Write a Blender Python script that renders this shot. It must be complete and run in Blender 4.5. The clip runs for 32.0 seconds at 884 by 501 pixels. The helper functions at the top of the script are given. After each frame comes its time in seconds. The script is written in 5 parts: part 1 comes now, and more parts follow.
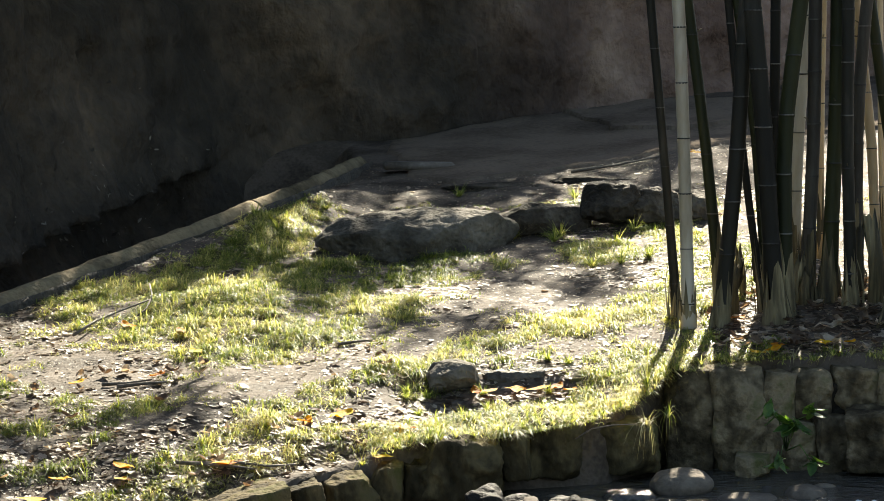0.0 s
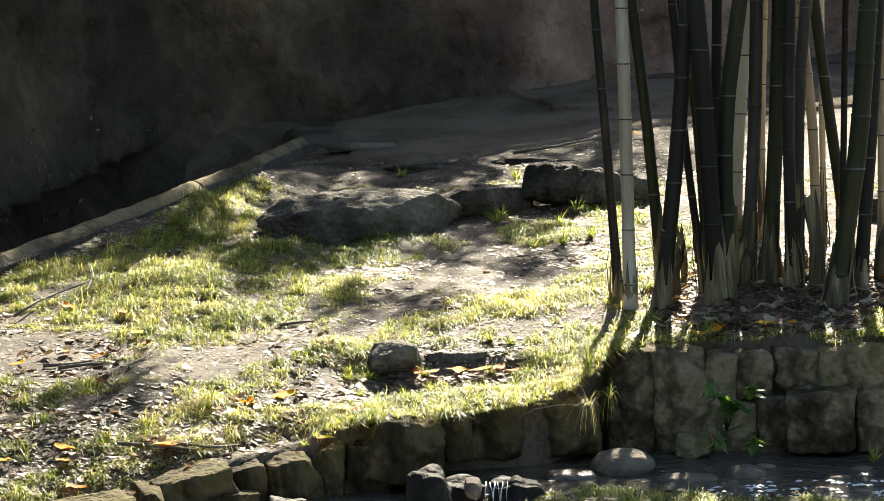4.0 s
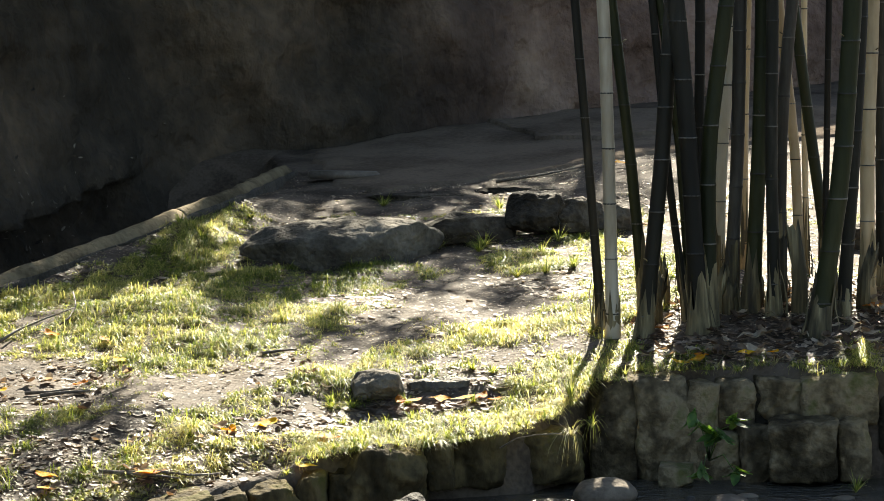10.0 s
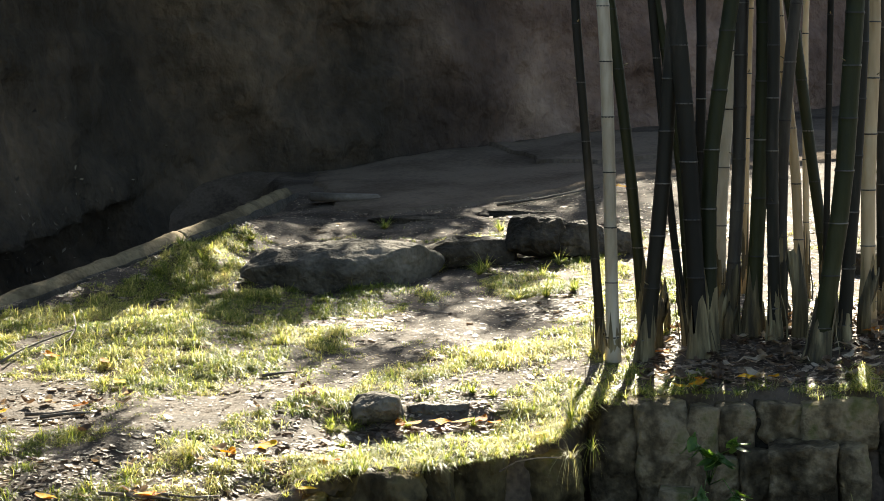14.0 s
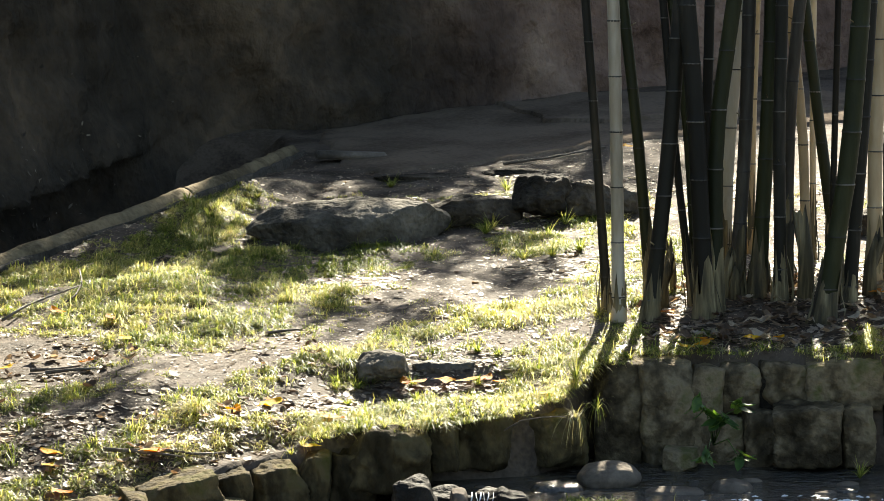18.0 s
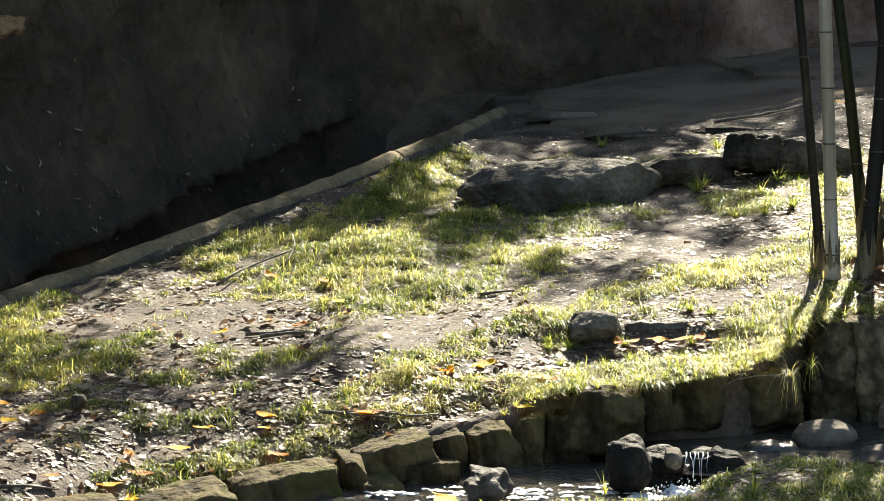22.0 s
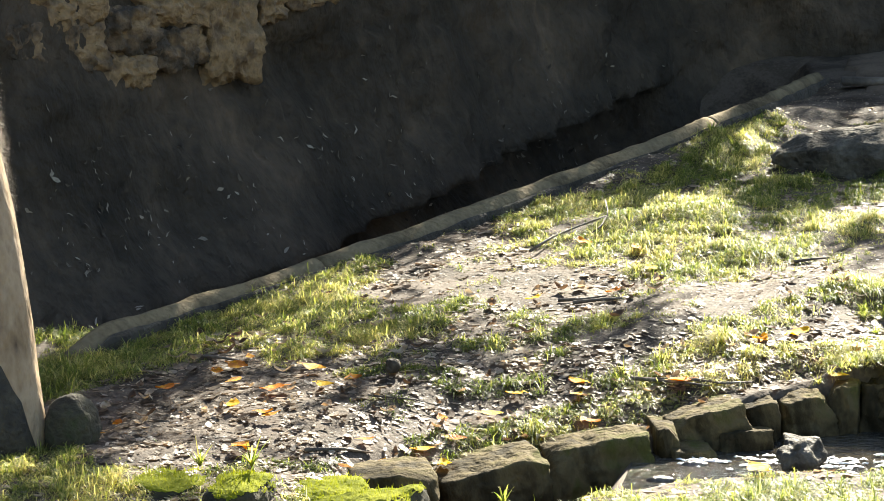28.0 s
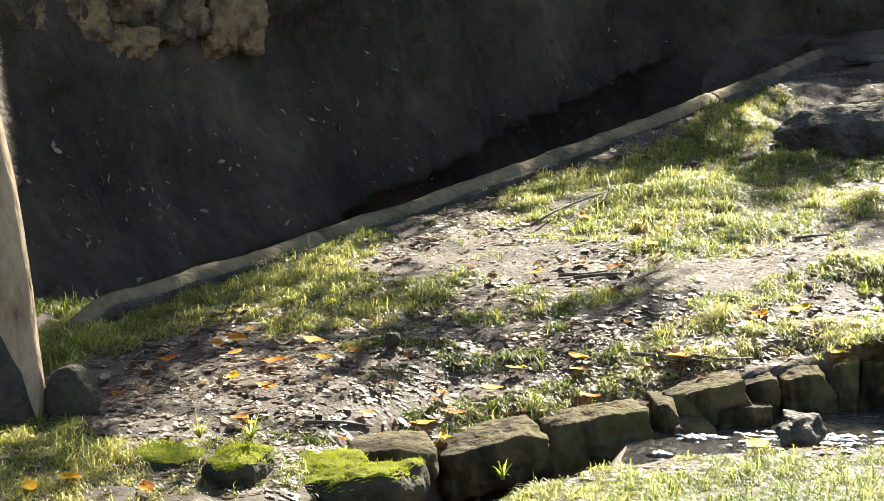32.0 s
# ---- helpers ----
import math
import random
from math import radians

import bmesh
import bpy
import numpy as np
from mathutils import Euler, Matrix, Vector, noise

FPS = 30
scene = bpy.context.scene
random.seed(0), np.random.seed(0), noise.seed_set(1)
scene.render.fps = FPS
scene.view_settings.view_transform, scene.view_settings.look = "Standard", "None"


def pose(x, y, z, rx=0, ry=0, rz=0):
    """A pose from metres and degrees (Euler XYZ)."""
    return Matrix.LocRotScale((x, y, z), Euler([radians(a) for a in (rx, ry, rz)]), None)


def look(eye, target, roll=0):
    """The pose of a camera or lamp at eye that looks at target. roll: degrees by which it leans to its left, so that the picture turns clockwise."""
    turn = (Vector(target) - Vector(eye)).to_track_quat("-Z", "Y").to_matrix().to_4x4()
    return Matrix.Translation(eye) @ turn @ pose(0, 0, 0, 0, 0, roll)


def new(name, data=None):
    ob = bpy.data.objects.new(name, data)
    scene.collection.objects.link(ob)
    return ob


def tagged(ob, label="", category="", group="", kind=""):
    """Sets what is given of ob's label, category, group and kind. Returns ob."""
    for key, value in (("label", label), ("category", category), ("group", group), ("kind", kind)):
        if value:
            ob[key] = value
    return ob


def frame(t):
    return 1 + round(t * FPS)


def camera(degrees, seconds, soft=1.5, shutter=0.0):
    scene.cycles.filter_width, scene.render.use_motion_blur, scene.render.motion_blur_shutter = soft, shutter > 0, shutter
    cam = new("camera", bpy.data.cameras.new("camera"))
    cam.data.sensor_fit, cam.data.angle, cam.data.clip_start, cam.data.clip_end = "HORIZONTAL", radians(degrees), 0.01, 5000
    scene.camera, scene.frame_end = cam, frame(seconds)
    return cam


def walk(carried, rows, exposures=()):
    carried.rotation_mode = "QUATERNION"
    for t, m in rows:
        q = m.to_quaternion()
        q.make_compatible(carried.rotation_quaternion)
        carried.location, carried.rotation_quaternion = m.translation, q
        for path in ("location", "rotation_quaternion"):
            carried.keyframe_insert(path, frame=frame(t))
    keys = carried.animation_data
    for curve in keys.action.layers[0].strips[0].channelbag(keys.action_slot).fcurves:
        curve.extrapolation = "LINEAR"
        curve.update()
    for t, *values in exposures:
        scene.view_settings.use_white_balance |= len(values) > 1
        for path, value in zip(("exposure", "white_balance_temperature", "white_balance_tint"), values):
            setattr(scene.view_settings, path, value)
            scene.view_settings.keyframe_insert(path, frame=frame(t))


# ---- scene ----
cam = camera(18.0, 32.0, soft=0.8)
EYE = (0.0, 0.0, 2.14)
# seconds, turn to the left, tilt, lean: the camera stands still and pans by hand
ROWS = [
    (0.0, 1.475, -5.485, 0.525),
    (0.5, 0.965, -5.747, 0.517),
    (1.0, 0.817, -5.674, 0.639),
    (1.5, 0.737, -5.663, 0.552),
    (2.0, 0.672, -5.664, 0.446),
    (2.5, 0.545, -5.548, 0.486),
    (3.0, 0.481, -5.809, 0.639),
    (3.5, 0.415, -5.889, 0.529),
    (5.5, -0.048, -5.778, 0.250),
    (6.0, -0.125, -5.482, 0.385),
    (6.5, -0.041, -5.338, 0.410),
    (7.0, 0.243, -5.467, 0.378),
    (7.5, 0.164, -5.287, 0.299),
    (8.0, 0.195, -5.384, 0.255),
    (8.5, 0.045, -5.299, 0.180),
    (9.0, -0.004, -5.252, -0.001),
    (9.5, -0.043, -5.413, 0.140),
    (10.0, -0.077, -5.303, 0.190),
    (10.5, -0.081, -5.340, 0.083),
    (11.0, -0.090, -5.271, 0.066),
    (11.5, -0.131, -5.151, -0.032),
    (12.0, -0.005, -5.080, -0.053),
    (12.5, -0.081, -4.874, -0.159),
    (13.0, -0.121, -4.823, -0.139),
    (13.5, -0.074, -4.816, -0.016),
    (15.5, -0.015, -5.046, -0.141),
    (16.0, 0.011, -5.163, -0.013),
    (16.5, -0.017, -5.255, -0.041),
    (17.0, -0.007, -5.363, -0.041),
    (17.5, 0.003, -5.550, -0.197),
    (18.0, 0.058, -5.681, -0.423),
    (18.5, 0.117, -5.795, -0.436),
    (19.0, 0.296, -5.851, -0.401),
    (19.5, 0.904, -5.957, -0.215),
    (20.0, 1.563, -6.095, -0.454),
    (20.5, 2.027, -6.167, -0.078),
    (21.0, 2.908, -6.192, 0.237),
    (21.5, 3.749, -6.339, 0.321),
    (22.0, 4.416, -6.470, 0.791),
    (22.5, 4.951, -6.608, 1.031),
    (23.0, 5.815, -6.741, 1.026),
    (23.5, 6.502, -6.858, 1.428),
    (24.0, 7.333, -6.918, 1.839),
    (24.5, 8.434, -6.917, 1.916),
    (25.0, 9.513, -6.930, 2.013),
    (25.5, 10.189, -6.951, 2.054),
    (27.5, 10.560, -6.792, 1.526),
    (28.0, 10.889, -7.040, 1.376),
    (28.5, 10.910, -7.541, 1.165),
    (29.0, 10.736, -7.754, 1.700),
    (29.5, 10.627, -7.786, 1.617),
    (30.0, 10.677, -7.696, 1.619),
    (30.5, 10.595, -7.437, 1.574),
    (31.0, 10.470, -7.487, 1.086),
    (31.5, 10.853, -7.457, 0.964),
    (32.0, 10.919, -7.575, 0.942),
]
walk(cam, [(t, pose(*EYE, 90 + tilt, 0, turn) @ pose(0, 0, 0, 0, 0, -lean)) for t, turn, tilt, lean in ROWS],
     exposures=[(0.0, 1.8, 7000, 7), (19.0, 1.8, 7000, 7), (22.0, 1.72, 6900, 7), (24.0, 1.86, 6850, 7), (28.0, 2.18, 6700, 7), (29.0, 1.95, 6650, 7), (30.5, 1.9, 6650, 7), (32.0, 1.96, 6650, 7)])

# ---- light ----
SUN_AZ, SUN_EL = radians(7.0), radians(35.0)
TO_SUN = Vector((math.sin(SUN_AZ) * math.cos(SUN_EL), math.cos(SUN_AZ) * math.cos(SUN_EL), math.sin(SUN_EL)))
world = bpy.data.worlds.new("world")
scene.world = world
world.use_nodes = True
sky = world.node_tree.nodes.new("ShaderNodeTexSky")
sky.sky_type = "NISHITA"
sky.sun_disc = False
sky.sun_elevation, sky.sun_rotation = SUN_EL, SUN_AZ
background = world.node_tree.nodes["Background"]
background.inputs["Strength"].default_value = 0.06
world.node_tree.links.new(sky.outputs[0], background.inputs["Color"])
sun_data = bpy.data.lights.new("sun", "SUN")
sun_data.energy, sun_data.angle, sun_data.color = 5.0, radians(0.6), (1.0, 0.93, 0.80)
sun = new("sun", sun_data)
sun.matrix_world = look(TO_SUN * 60, (0, 0, 0))

# ---- materials ----


def material(name, colors, scale=3.0, fine=40.0, rough=0.8, bump=0.4, bump_scale=None, island=0.0, piece=0.0, spec=0.5,
             translucent=None, stretch=(1, 1, 1), bump_dist=0.02, rough_var=0.15):
    """Colours mixed by noise at two scales, with relief; island or piece: how far each blade or each object differs."""
    m = bpy.data.materials.new(name)
    m.use_nodes = True
    n, l = m.node_tree.nodes, m.node_tree.links
    b = n["Principled BSDF"]
    co = n.new("ShaderNodeTexCoord")
    mp = n.new("ShaderNodeMapping")
    mp.inputs["Scale"].default_value = stretch
    l.new(co.outputs["Object"], mp.inputs["Vector"])
    big = n.new("ShaderNodeTexNoise")
    big.inputs["Scale"].default_value, big.inputs["Detail"].default_value = scale, 5
    small = n.new("ShaderNodeTexNoise")
    small.inputs["Scale"].default_value, small.inputs["Detail"].default_value = fine, 6
    for x in (big, small):
        l.new(mp.outputs[0], x.inputs["Vector"])
    mix = n.new("ShaderNodeMath")
    mix.operation = "MULTIPLY_ADD"
    l.new(small.outputs["Fac"], mix.inputs[0])
    mix.inputs[1].default_value = 0.6
    add = n.new("ShaderNodeMath")
    add.operation = "MULTIPLY_ADD"
    l.new(big.outputs["Fac"], add.inputs[0])
    add.inputs[1].default_value, add.inputs[2].default_value = 1.6, -0.6
    l.new(add.outputs[0], mix.inputs[2])
    last = mix.outputs[0]
    if island or piece:
        src = n.new("ShaderNodeNewGeometry").outputs["Random Per Island"] if island else n.new("ShaderNodeObjectInfo").outputs["Random"]
        sway = n.new("ShaderNodeMath")
        sway.operation = "MULTIPLY_ADD"
        l.new(src, sway.inputs[0])
        sway.inputs[1].default_value = (island or piece) * 1.0
        shift = n.new("ShaderNodeMath")
        shift.operation = "ADD"
        l.new(last, shift.inputs[0])
        shift.inputs[1].default_value = -(island or piece) * 0.5
        l.new(shift.outputs[0], sway.inputs[2])
        last = sway.outputs[0]
    ramp = n.new("ShaderNodeValToRGB")
    e = ramp.color_ramp.elements
    while len(e) < len(colors):
        e.new(0.5)
    for i, c in enumerate(colors):
        e[i].position = 0.12 + 0.76 * i / max(1, len(colors) - 1)
        e[i].color = (*c, 1)
    l.new(last, ramp.inputs[0])
    l.new(ramp.outputs[0], b.inputs["Base Color"])
    b.inputs["Roughness"].default_value = rough
    if rough_var:
        rr = n.new("ShaderNodeMapRange")
        rr.inputs["To Min"].default_value, rr.inputs["To Max"].default_value = max(0.02, rough - rough_var), min(1.0, rough + rough_var)
        l.new(small.outputs["Fac"], rr.inputs["Value"])
        l.new(rr.outputs[0], b.inputs["Roughness"])
    b.inputs["Specular IOR Level"].default_value = spec
    if bump:
        bn = n.new("ShaderNodeTexNoise")
        bn.inputs["Scale"].default_value, bn.inputs["Detail"].default_value = bump_scale or fine, 7
        l.new(mp.outputs[0], bn.inputs["Vector"])
        bp = n.new("ShaderNodeBump")
        bp.inputs["Strength"].default_value, bp.inputs["Distance"].default_value = bump, bump_dist
        l.new(bn.outputs["Fac"], bp.inputs["Height"])
        l.new(bp.outputs[0], b.inputs["Normal"])
    if translucent:
        tr = n.new("ShaderNodeBsdfTranslucent")
        tint = n.new("ShaderNodeMix")
        tint.data_type, tint.blend_type = "RGBA", "MULTIPLY"
        tint.inputs["Factor"].default_value = 1.0
        l.new(ramp.outputs[0], tint.inputs["A"])
        tint.inputs["B"].default_value = (*translucent[1], 1)
        l.new(tint.outputs["Result"], tr.inputs["Color"])
        ms = n.new("ShaderNodeMixShader")
        ms.inputs[0].default_value = translucent[0]
        l.new(b.outputs[0], ms.inputs[1])
        l.new(tr.outputs[0], ms.inputs[2])
        l.new(ms.outputs[0], n["Material Output"].inputs["Surface"])
    return m


SOIL = material("soil", [(0.026, 0.019, 0.013), (0.06, 0.045, 0.033), (0.12, 0.093, 0.07), (0.075, 0.057, 0.042)], 2.6, 34, 0.8, 0.9, 34, bump_dist=0.012, spec=0.2)
GRASS = material("grass", [(0.06, 0.092, 0.019), (0.14, 0.185, 0.042), (0.26, 0.28, 0.085), (0.5, 0.46, 0.25)], 0.9, 6, 0.4, 0, island=0.85, spec=0.4, translucent=(0.64, (2.1, 2.0, 1.15)))
LITTER = material("dry_leaf", [(0.07, 0.05, 0.036), (0.15, 0.113, 0.08), (0.27, 0.215, 0.16), (0.5, 0.445, 0.365)], 2, 30, 0.4, 0.3, 60, island=1.1, spec=0.45, translucent=(0.5, (1.5, 1.25, 0.95)))
LEAF_PIECE = material("fallen_leaf", [(0.09, 0.06, 0.04), (0.2, 0.14, 0.09), (0.32, 0.25, 0.17), (0.48, 0.41, 0.31)], 6, 40, 0.6, 0.3, 60, piece=1.1, spec=0.25, translucent=(0.4, (1.3, 1.1, 0.85)))
YELLOW = material("yellow_leaf", [(0.42, 0.13, 0.006), (0.66, 0.3, 0.008), (0.76, 0.42, 0.01), (0.78, 0.5, 0.02)], 9, 40, 0.6, 0.3, 70, piece=0.8, spec=0.15, translucent=(0.35, (1.1, 0.9, 0.3)))
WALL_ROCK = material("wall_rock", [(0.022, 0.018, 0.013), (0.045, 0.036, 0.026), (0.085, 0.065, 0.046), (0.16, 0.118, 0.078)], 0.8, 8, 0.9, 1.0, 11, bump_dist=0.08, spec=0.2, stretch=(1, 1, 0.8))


def redden(m, colors, x0, x1):
    """Lets a second set of colours take over along the wall."""
    n, l = m.node_tree.nodes, m.node_tree.links
    first = [x for x in n if x.type == "VALTORGB"][0]
    ramp = n.new("ShaderNodeValToRGB")
    while len(ramp.color_ramp.elements) < len(colors):
        ramp.color_ramp.elements.new(0.5)
    for i, c in enumerate(colors):
        ramp.color_ramp.elements[i].position = 0.12 + 0.76 * i / (len(colors) - 1)
        ramp.color_ramp.elements[i].color = (*c, 1)
    l.new(first.inputs[0].links[0].from_socket, ramp.inputs[0])
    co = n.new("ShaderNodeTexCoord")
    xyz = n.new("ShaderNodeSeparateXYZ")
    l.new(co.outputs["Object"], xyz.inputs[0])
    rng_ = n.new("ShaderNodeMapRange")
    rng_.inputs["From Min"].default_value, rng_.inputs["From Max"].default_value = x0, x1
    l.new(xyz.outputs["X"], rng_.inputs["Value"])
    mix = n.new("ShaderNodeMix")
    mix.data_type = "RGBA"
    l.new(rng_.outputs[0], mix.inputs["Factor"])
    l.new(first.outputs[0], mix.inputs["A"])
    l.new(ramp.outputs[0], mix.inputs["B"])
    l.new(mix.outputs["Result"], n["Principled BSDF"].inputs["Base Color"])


# redder rock to the right, also paler: haze over it put into the colour
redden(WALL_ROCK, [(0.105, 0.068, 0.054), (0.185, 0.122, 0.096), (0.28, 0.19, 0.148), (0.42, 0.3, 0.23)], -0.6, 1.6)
PALE_EARTH = material("pale_earth", [(0.068, 0.052, 0.038), (0.12, 0.092, 0.068), (0.175, 0.135, 0.1), (0.1, 0.077, 0.057)], 1.1, 22, 0.95, 0.6, 30, bump_dist=0.015, spec=0.05, rough_var=0.05)
TAN_ROCK = material("tan_rock", [(0.05, 0.036, 0.022), (0.15, 0.1, 0.055), (0.3, 0.2, 0.1), (0.18, 0.13, 0.08)], 5, 16, 0.85, 1.0, 18, piece=0.5, bump_dist=0.05)
DAMP_STONE = material("damp_mossy_stone", [(0.03, 0.023, 0.013), (0.095, 0.074, 0.044), (0.25, 0.198, 0.124), (0.12, 0.118, 0.047)], 4, 22, 0.88, 1.0, 20, spec=0.15, piece=0.4, bump_dist=0.04)
DARK_STONE = material("dark_stone", [(0.013, 0.011, 0.008), (0.032, 0.026, 0.018), (0.068, 0.055, 0.04), (0.15, 0.128, 0.098)], 3, 30, 0.75, 1.0, 30, spec=0.15, piece=0.25, bump_dist=0.03)
MID_STONE = material("mid_grey_stone", [(0.022, 0.019, 0.014), (0.052, 0.045, 0.035), (0.1, 0.087, 0.068), (0.18, 0.158, 0.125)], 3, 30, 0.7, 1.0, 30, spec=0.25, bump_dist=0.03)
KERB_STONE = material("kerb_stone", [(0.02, 0.016, 0.008), (0.05, 0.039, 0.02), (0.12, 0.093, 0.046), (0.08, 0.078, 0.022)], 5, 24, 0.9, 1.0, 22, spec=0.12, piece=0.3, bump_dist=0.03, stretch=(1, 1, 0.6))
WORN_STONE = material("worn_stone", [(0.03, 0.026, 0.02), (0.075, 0.066, 0.052), (0.14, 0.124, 0.098), (0.24, 0.212, 0.17)], 3, 26, 0.8, 1.0, 26, spec=0.15, bump_dist=0.03)
MOSS_STONE = material("moss_stone", [(0.012, 0.011, 0.007), (0.03, 0.026, 0.015), (0.06, 0.052, 0.028), (0.04, 0.048, 0.014)], 4, 30, 0.9, 0.9, 40, bump_dist=0.02)
MOSS = material("moss", [(0.12, 0.145, 0.012), (0.24, 0.265, 0.025), (0.38, 0.39, 0.05)], 5, 60, 0.9, 0.8, 70, bump_dist=0.015, spec=0.1, translucent=(0.35, (1.5, 1.5, 0.7)))
PEBBLE = material("river_stone", [(0.07, 0.056, 0.043), (0.13, 0.106, 0.082), (0.2, 0.166, 0.13)], 5, 40, 0.85, 0.4, 30, spec=0.2, piece=0.5)
WET_STONE = material("wet_stone", [(0.02, 0.02, 0.02), (0.05, 0.047, 0.042), (0.10, 0.09, 0.08)], 6, 30, 0.22, 0.8, 26, bump_dist=0.03)
LEDGE = material("wet_ledge", [(0.008, 0.007, 0.006), (0.02, 0.018, 0.015), (0.04, 0.036, 0.03)], 6, 30, 0.7, 1.0, 26, spec=0.15, bump_dist=0.03)
# darker copy of dry_leaf, with the shade of the bank in its colour
BANK_LEAF = material("shaded_leaf", [(0.04, 0.032, 0.025), (0.09, 0.075, 0.058), (0.16, 0.135, 0.105), (0.3, 0.265, 0.215)], 2, 30, 0.7, 0.3, 60, island=1.1, spec=0.15)
KERB_ROCK = material("weathered_kerb", [(0.06, 0.048, 0.028), (0.13, 0.103, 0.062), (0.22, 0.175, 0.105), (0.145, 0.117, 0.073)], 2.5, 22, 0.9, 0.9, 24, bump_dist=0.025, spec=0.1)
TIMBER = material("old_timber", [(0.06, 0.05, 0.04), (0.12, 0.1, 0.08), (0.2, 0.17, 0.14)], 4, 30, 0.8, 0.6, 30)
BARK = material("tan_bark", [(0.09, 0.055, 0.032), (0.28, 0.19, 0.11), (0.42, 0.31, 0.2), (0.2, 0.125, 0.07)], 5, 24, 0.75, 1.0, 14, stretch=(1, 1, 0.45), bump_dist=0.04)
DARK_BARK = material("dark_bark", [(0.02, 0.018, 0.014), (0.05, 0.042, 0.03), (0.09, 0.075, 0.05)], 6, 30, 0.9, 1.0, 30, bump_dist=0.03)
FIBRE = material("pale_fibre", [(0.3, 0.27, 0.24), (0.5, 0.46, 0.42), (0.65, 0.6, 0.56)], 6, 30, 0.5, 0, island=0.6, translucent=(0.4, (1.1, 1.05, 1.0)))
TWIG = material("twig_bark", [(0.05, 0.038, 0.028), (0.13, 0.1, 0.075), (0.24, 0.2, 0.16)], 6, 50, 0.7, 0.5, 60)
CROWN = material("tree_leaf", [(0.03, 0.06, 0.012), (0.06, 0.1, 0.02), (0.1, 0.13, 0.03)], 3, 20, 0.5, 0, island=0.5, translucent=(0.35, (1.3, 1.4, 0.6)))
WEED = material("weed_leaf", [(0.04, 0.09, 0.02), (0.08, 0.16, 0.03), (0.16, 0.24, 0.05)], 8, 40, 0.45, 0.2, 60, piece=0.7, translucent=(0.4, (1.3, 1.4, 0.6)))
DRY_GRASS = material("dry_grass", [(0.16, 0.14, 0.08), (0.3, 0.27, 0.16), (0.42, 0.4, 0.24)], 4, 20, 0.6, 0, island=0.6, translucent=(0.4, (1.2, 1.2, 0.8)))
CULM = {
    "black": material("black_culm", [(0.005, 0.0045, 0.0035), (0.010, 0.0095, 0.007), (0.018, 0.017, 0.012), (0.06, 0.054, 0.042)], 2.2, 22, 0.6, 0.12, 40, stretch=(1, 1, 0.18), spec=0.22, piece=0.15, rough_var=0.08),
    "pale": material("pale_culm", [(0.27, 0.225, 0.155), (0.44, 0.395, 0.31), (0.57, 0.53, 0.44)], 3, 30, 0.5, 0.15, 40, stretch=(1, 1, 0.2)),
    "tan": material("tan_culm", [(0.22, 0.15, 0.07), (0.4, 0.3, 0.17), (0.52, 0.42, 0.27)], 3, 30, 0.45, 0.15, 40, stretch=(1, 1, 0.2), piece=0.3),
    "olive": material("olive_culm", [(0.007, 0.009, 0.004), (0.014, 0.018, 0.006), (0.026, 0.03, 0.01), (0.055, 0.053, 0.023)], 2.5, 26, 0.55, 0.15, 40, stretch=(1, 1, 0.2), spec=0.22, piece=0.2),
    "grey": material("grey_culm", [(0.016, 0.014, 0.012), (0.036, 0.033, 0.028), (0.075, 0.07, 0.061), (0.17, 0.16, 0.14)], 2.5, 26, 0.5, 0.2, 40, stretch=(1, 1, 0.2), spec=0.22, piece=0.2),
}
SHEATH = material("dry_sheath", [(0.024, 0.02, 0.01), (0.075, 0.061, 0.03), (0.2, 0.162, 0.085), (0.4, 0.335, 0.19)], 14, 60, 0.8, 0.8, 60, stretch=(1, 1, 0.07), piece=0.35)
NODE_RING = material("node_ring", [(0.008, 0.008, 0.007), (0.02, 0.019, 0.016), (0.12, 0.112, 0.098)], 8, 40, 0.55, 0.2, piece=0.8)
FOAM = material("foam", [(0.7, 0.72, 0.74), (0.85, 0.86, 0.87)], 20, 60, 0.35, 0.6, 50)
WATER = material("water", [(0.018, 0.016, 0.011), (0.045, 0.039, 0.027), (0.075, 0.062, 0.042)], 3, 9, 0.09, 1.0, 16, spec=0.8, rough_var=0, bump_dist=0.09, stretch=(1, 1.4, 1))

# ---- numbers of the plan ----
CULMS = [
    (1.02, 17.26, 0.93, 1.14, 0.85, 2.06, 0.028, "black"),
    (1.07, 16.97, 1.04, 1.15, 1.01, 2.06, 0.039, "pale"),
    (1.30, 17.30, 1.19, 1.18, 1.08, 2.06, 0.035, "olive"),
    (1.25, 16.91, 1.36, 1.10, 1.42, 2.06, 0.048, "black"),
    (1.55, 17.15, 1.43, 0.91, 1.32, 2.06, 0.024, "black"),
    (1.57, 17.17, 1.49, 1.19, 1.37, 2.06, 0.026, "olive"),
    (1.59, 16.83, 1.51, 1.28, 1.44, 2.06, 0.054, "black"),
    (1.65, 16.92, 1.64, 1.20, 1.75, 2.06, 0.048, "olive"),
    (1.63, 17.40, 1.63, 1.18, 1.64, 2.05, 0.032, "black"),
    (1.78, 17.68, 1.80, 1.05, 1.88, 2.05, 0.036, "pale"),
    (1.81, 17.26, 1.86, 1.18, 1.87, 2.05, 0.042, "grey"),
]
